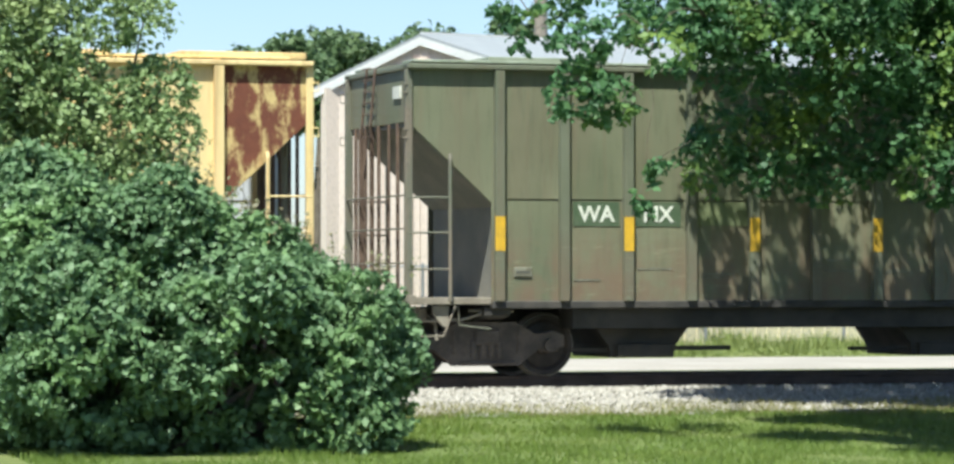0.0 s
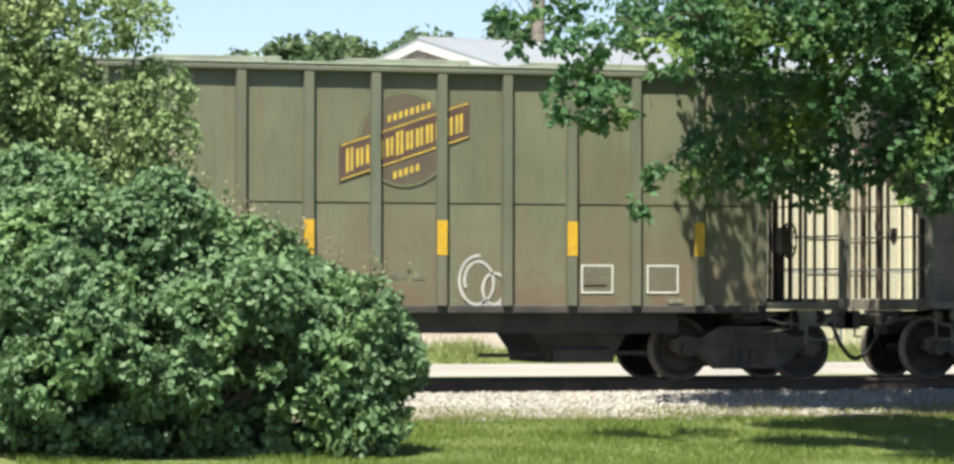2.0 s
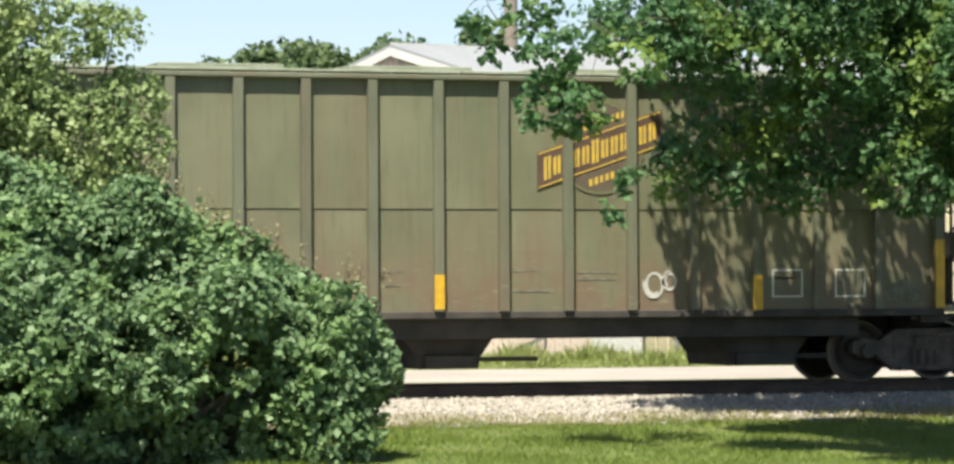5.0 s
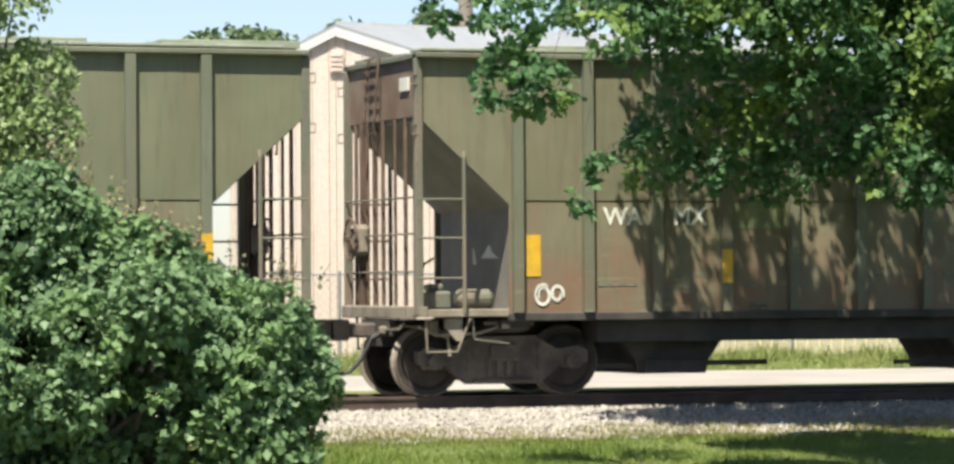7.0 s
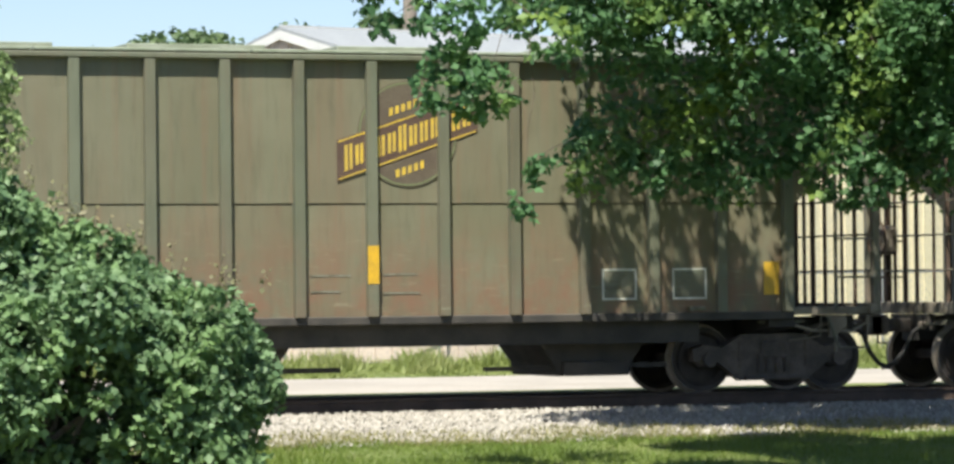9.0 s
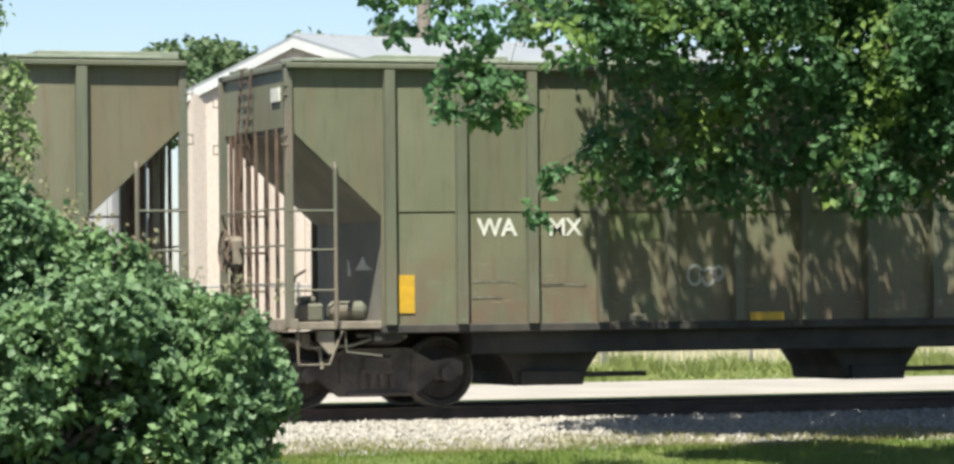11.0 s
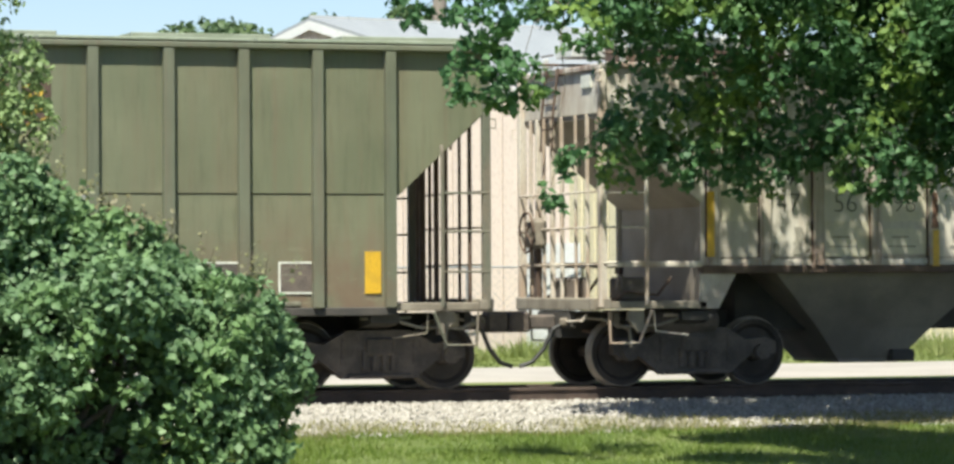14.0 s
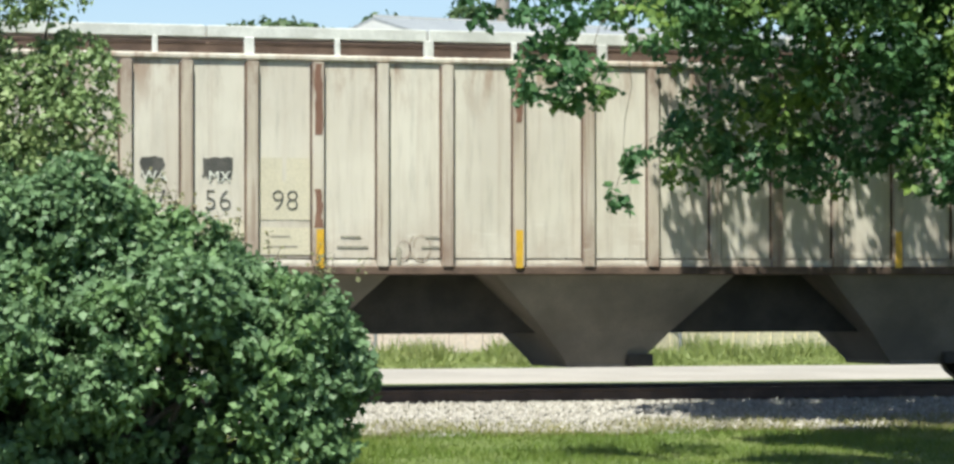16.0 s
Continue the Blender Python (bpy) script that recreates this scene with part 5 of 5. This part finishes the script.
# a tree added out of view, only to cast shade on the lawn
def build_unseen_shade_tree():
    root = Vector((20.6, -19.0, -0.7))
    ob = empty("unseen_shade_tree", root)
    tagged(ob, "unseen leafy tree added so that its crown shades the lawn", "tree")
    me = sprig_leaves("crown", UNSEEN_SHADE_LUMPS, 9, .15, TREE_LEAF, (.7, .3, .6), (.28, .1, .2), .6, 8)
    me.transform(Matrix.Translation(-root))
    part("crown", me, TREE_LEAF, ob)
    branches("trunk", [([Vector((0, 0, -.2)), Vector((.05, 0, 2)), Vector((0, .1, 5)), Vector((-.3, .2, 9))], .3, .08)], ob)
    branches("limb", [(stem_to((0, .1, 4.5 + .2 * k), Vector(l[:3]) - root, k + 300, .1, 6), .06, .012) for k, l in enumerate(UNSEEN_SHADE_LUMPS)], ob)


def far_tree(x, y, h, r, seed):
    ob = empty("far_tree", (x, y, 0.2))
    tagged(ob, "distant dark green leafy tree beyond the buildings", "tree", group="distant trees")
    q = random.Random(seed)
    lumps = [(q.uniform(-r, r), q.uniform(-r, r) * .5, h - q.uniform(0.4, 1) * r * 1.1, r * q.uniform(.35, .6)) for _ in range(9)]
    part("crown", sprig_leaves("crown", lumps, 5, .3, FAR_LEAF, (1.1, .4, .8), (.5, .2, .35), .7, 5), FAR_LEAF, ob)
    branches("trunk", [([Vector((0, 0, -.3)), Vector((0, 0, h * .4)), Vector((.2, 0, h * .8))], .3, .1)], ob)


# ------------------------------------------------------------ buildings
def ribbed_wall(name, a, b, z0, tops, material, parent, thick=.2, pitch=.3):
    """A wall of vertical metal siding from a to b (plan points); tops: (fraction, height) along it."""
    a, b = Vector((*a, 0)), Vector((*b, 0))
    d = b - a
    n_out = Vector((d.y, -d.x, 0)).normalized()
    fr = [f for f, _ in tops]
    hs = [h for _, h in tops]
    count = int(d.length / pitch)
    cuts = sorted(set([0.0, 1.0] + fr + [i / count for i in range(1, count)]))
    bm = bmesh.new()
    def column(f, out):
        p = a + d * f + n_out * out
        return bm.verts.new((p.x, p.y, z0)), bm.verts.new((p.x, p.y, float(np.interp(f, fr, hs))))
    prev = None
    back = []
    first = None
    for i, f in enumerate(cuts):
        w = .012 / d.length
        pair = [column(max(0, f - w), 0), column(f, .03), column(min(1, f + w), 0)] if 0 < i < len(cuts) - 1 else [column(f, 0)]
        for c in pair:
            if prev:
                bm.faces.new((prev[0], c[0], c[1], prev[1]))
            prev = c
            first = first or c
    last = prev
    prev = None
    for f in sorted(set(fr)):
        c = column(f, -thick)
        if prev:
            bm.faces.new((c[0], prev[0], prev[1], c[1]))
        else:
            bm.faces.new((c[0], first[0], first[1], c[1]))
        prev = c
    bm.faces.new((last[0], prev[0], prev[1], last[1]))
    return part(name, bm, material, parent)


def slab(points, up, material, name, parent, label=""):
    """A roof sheet: four corners, thickened upwards."""
    bm = bmesh.new()
    lo = [bm.verts.new(p) for p in points]
    hi = [bm.verts.new(Vector(p) + Vector((0, 0, up))) for p in points]
    bm.faces.new(lo)
    bm.faces.new(hi)
    for i in range(4):
        j = (i + 1) % 4
        bm.faces.new((lo[i], lo[j], hi[j], hi[i]))
    return part(name, bm, material, parent, label)


def build_warehouse():
    ob = empty("warehouse", (0, 0, 0))
    tagged(ob, "beige metal-sided warehouse with a grey gable roof and white trim", "building")
    L, R = Vector((19.64, 17.79, 0)), Vector((26.05, 15.68, 0))
    zl, za, zr = 5.2, 6.19, 4.62
    fa = 0.292
    ribbed_wall("front_wall", L[:2], R[:2], 0.0, [(0, zl), (fa, za), (1, zr)], SIDING, ob)
    back = Vector((math.sin(radians(74)), math.cos(radians(74)), 0)) * 34
    ribbed_wall("side_wall", R[:2], (R + back)[:2], 0.0, [(0, zr), (1, zr)], SIDING_CREAM, ob)
    ribbed_wall("back_wall", (R + back)[:2], (L + back)[:2], 0.0, [(0, zr), (1 - fa, za), (1, zl)], SIDING, ob, pitch=1.0)
    ribbed_wall("far_wall", (L + back)[:2], L[:2], 0.0, [(0, zl), (1, zl)], SIDING, ob, pitch=1.0)
    A = L.lerp(R, fa)
    fwd = Vector((L - R)).normalized().cross(Vector((0, 0, 1)))
    fwd = -fwd if fwd.y > 0 else fwd
    o = fwd * .09
    def at(p, z):
        return Vector((p.x, p.y, z))
    le = L + (L - R).normalized() * .25
    re_ = R + (R - L).normalized() * .15
    slab([at(le + o, zl - .1), at(A + o, za + .02), at(A + back, za + .02), at(le + back, zl - .1)], .07, METAL_ROOF, "roof_slope", ob)
    roof = slab([at(A + o, za + .02), at(re_ + o, zr), at(re_ + back, zr), at(A + back, za + .02)], .07, METAL_ROOF, "roof_slope", ob)
    # standing seams
    bm = bmesh.new()
    for k in range(1, 40):
        s = back * (k / 40)
        tube(bm, [at(A + s, za + .1), at(re_ + s, zr + .08)], .02, 4)
    part("roof_seam", bm, METAL_ROOF, roof)
    for p0, z0, p1, z1 in ((le, zl - .1, A, za + .02), (A, za + .02, re_, zr)):
        slab([at(p0 + o * 1.15, z0 - .16), at(p1 + o * 1.15, z1 - .16), at(p1 + o, z1 - .16), at(p0 + o, z0 - .16)], .17, WHITE_TRIM, "rake_trim", ob, "white painted rake board")
    slab([at(A + o * .1, za + .09), at(A - o + Vector((0, 0, 0)), za + .09), at(A - o + back, za + .09), at(A + back, za + .09)], .05, WHITE_TRIM, "ridge_cap", ob)
    vent = boxes((-.12, .12, -.05, .02, -.2, .2))
    v = part("gable_vent", vent, SIDING, ob, "beige louvred gable vent")
    v.location = A + fwd * .03 + Vector((.02, 0, za - .62))
    v.rotation_euler = (0, 0, math.atan2((R - L).y, (R - L).x))
    for k in range(4):
        part("louvre", boxes((-.1, .1, -.07, -.045, -.16 + k * .09, -.12 + k * .09)), SIDING, v)
    # small door low on the front
    d = part("door", boxes((-.5, .5, -.05, .03, 0.02, 2.1)), WHITE_TRIM, ob, "white painted metal door")
    d.location = L.lerp(R, .955) + fwd * .05
    d.rotation_euler = v.rotation_euler


def build_shed():
    ob = empty("shed", (0, 0, 0))
    tagged(ob, "pale grey sided building with a low white metal roof", "building")
    a, b = Vector((11.5, 28.9, 0)), Vector((20.5, 25.95, 0))
    ribbed_wall("front_wall", a[:2], b[:2], 0.0, [(0, 4.95), (1, 4.95)], SIDING_GREY, ob)
    dirn = (b - a).normalized()
    n = Vector((-dirn.y, dirn.x, 0))
    back = n * 9
    ribbed_wall("side_wall", b[:2], (b + back)[:2], 0.0, [(0, 4.95), (.5, 5.5), (1, 4.95)], SIDING_GREY, ob)
    ribbed_wall("side_wall", (a + back)[:2], a[:2], 0.0, [(0, 4.95), (.5, 5.5), (1, 4.95)], SIDING_GREY, ob)
    ribbed_wall("back_wall", (b + back)[:2], (a + back)[:2], 0.0, [(0, 4.95), (1, 4.95)], SIDING_GREY, ob, pitch=1.0)
    up = Vector((0, 0, 1))
    e = -n * .3
    r0 = slab([a + e + up * 4.93, b + e + up * 4.93, b + back / 2 + up * 5.5, a + back / 2 + up * 5.5], .08, METAL_ROOF, "roof_slope", ob)
    slab([a + back / 2 + up * 5.5, b + back / 2 + up * 5.5, b + back - e + up * 4.93, a + back - e + up * 4.93], .08, METAL_ROOF, "roof_slope", ob)
    bm = bmesh.new()
    c = a.lerp(b, .76) + back / 2
    tube(bm, [c + up * 5.5, c + up * 5.7, c + up * 5.72, c + up * 5.8], [.12, .12, .25, .05], 12)
    part("roof_vent", bm, WHITE_TRIM, ob, "white round roof vent")
    w = part("window", boxes((-.6, .6, -.06, .03, 2.2, 3.4)), WHITE_TRIM, ob)
    w.location, w.rotation_euler = a.lerp(b, .5) - n * .02, (0, 0, math.atan2(dirn.y, dirn.x))
    part("pane", boxes((-.52, .52, -.07, -.05, 2.28, 3.32)), BAY_GREY, w)


def build_fence():
    ob = empty("wire_fence", (0, 0, 0))
    tagged(ob, "galvanised chain-link fence in front of the warehouse", "fence")
    a, b = Vector((15.5, 16.6, 0)), Vector((44, 13.6, 0))
    n = 10
    bm = bmesh.new()
    for k in range(n + 1):
        p = a.lerp(b, k / n)
        post = bmesh.new()
        tube(post, [p, p + Vector((0, 0, 1.72))], .03, 8)
        part("post", post, GALVANISED, ob)
    tube(bm, [a + Vector((0, 0, 1.66)), b + Vector((0, 0, 1.66))], .02, 6)
    part("top_rail", bm, GALVANISED, ob)
    bm = bmesh.new()
    L = (b - a).length
    step = .16
    u = (b - a).normalized()
    for sgn in (1, -1):
        k = -1.6
        while k < L:
            lo, hi = (k, k + 1.6) if sgn > 0 else (k + 1.6, k)
            p, q = a + u * lo, a + u * hi
            k += step
            if min(lo, hi) < 0 or max(lo, hi) > L:
                continue
            tube(bm, [p + Vector((0, 0, .05)), q + Vector((0, 0, 1.65))], .0022, 3)
    part("mesh_wire", bm, GALVANISED, ob)


def build_pole():
    ob = empty("utility_pole", (26.8, 25.0, 0.1))
    tagged(ob, "grey weathered wooden utility pole beyond the track", "pole")
    bm = bmesh.new()
    tube(bm, [(0, 0, -.3), (0, 0, 5), (0, 0, 9.5)], [.18, .16, .14], 12)
    part("shaft", bm, POLE_WOOD, ob)
    part("crossarm", boxes((-1.1, 1.1, -.2, -.1, 8.7, 8.82), bevel=.01), POLE_WOOD, ob)


build_ground()
build_road()
build_track()
build_warehouse()
build_shed()
build_fence()
build_pole()
for k, (x, y, h, r) in enumerate(((36.2, 84, 10.5, 2.0), (38.3, 84, 11.2, 2.2), (40.3, 83, 11.3, 2.0), (42.0, 82, 11.0, 2.0), (34.2, 86, 9.9, 1.8), (44.5, 82, 11.2, 2.5), (37.2, 85, 10.9, 1.8), (39.4, 86, 11.2, 1.9), (28.2, 60, 8.5, 2.2), (25.4, 60, 8.2, 2.0), (30.8, 62, 8.7, 2.1), (22.8, 61, 8.4, 2.0))):
    far_tree(x, y, h, r, k)
build_tree()
build_unseen_shade_tree()
build_shrub()
build_bush()
CARS, WHEELS = build_train()
build_grass()

# distance that the train has rolled to the left, second by second
ROLLED = [(0, 0.000), (0.5, -2.729), (1, -5.440), (1.5, -8.165), (2, -10.842), (2.5, -13.498), (5.3, -28.212), (5.5, -29.253), (6, -31.843), (6.5, -34.449), (7, -37.061), (7.5, -39.620), (8, -42.189), (10.5, -54.881), (11, -57.390), (11.5, -59.896), (12, -62.406), (12.5, -64.986), (13, -67.637), (13.5, -70.120), (14, -72.598), (14.5, -75.065), (15, -77.509), (15.5, -79.955), (16, -82.399)]


def rolled(t):
    return float(np.interp(t, [a for a, b in ROLLED], [b for a, b in ROLLED]))


def motions():
    for car, x0 in CARS:
        walk(car, [(t, pose(x0 + s, 0, 0)) for t, s in ROLLED])
    times = [16.0 * k / 134 for k in range(135)]
    for ws in WHEELS:
        x, z = ws.location.x, ws.location.z
        walk(ws, [(t, pose(x, 0, z, 0, math.degrees(rolled(t) / WHEEL_R), 0)) for t in times])


motions()
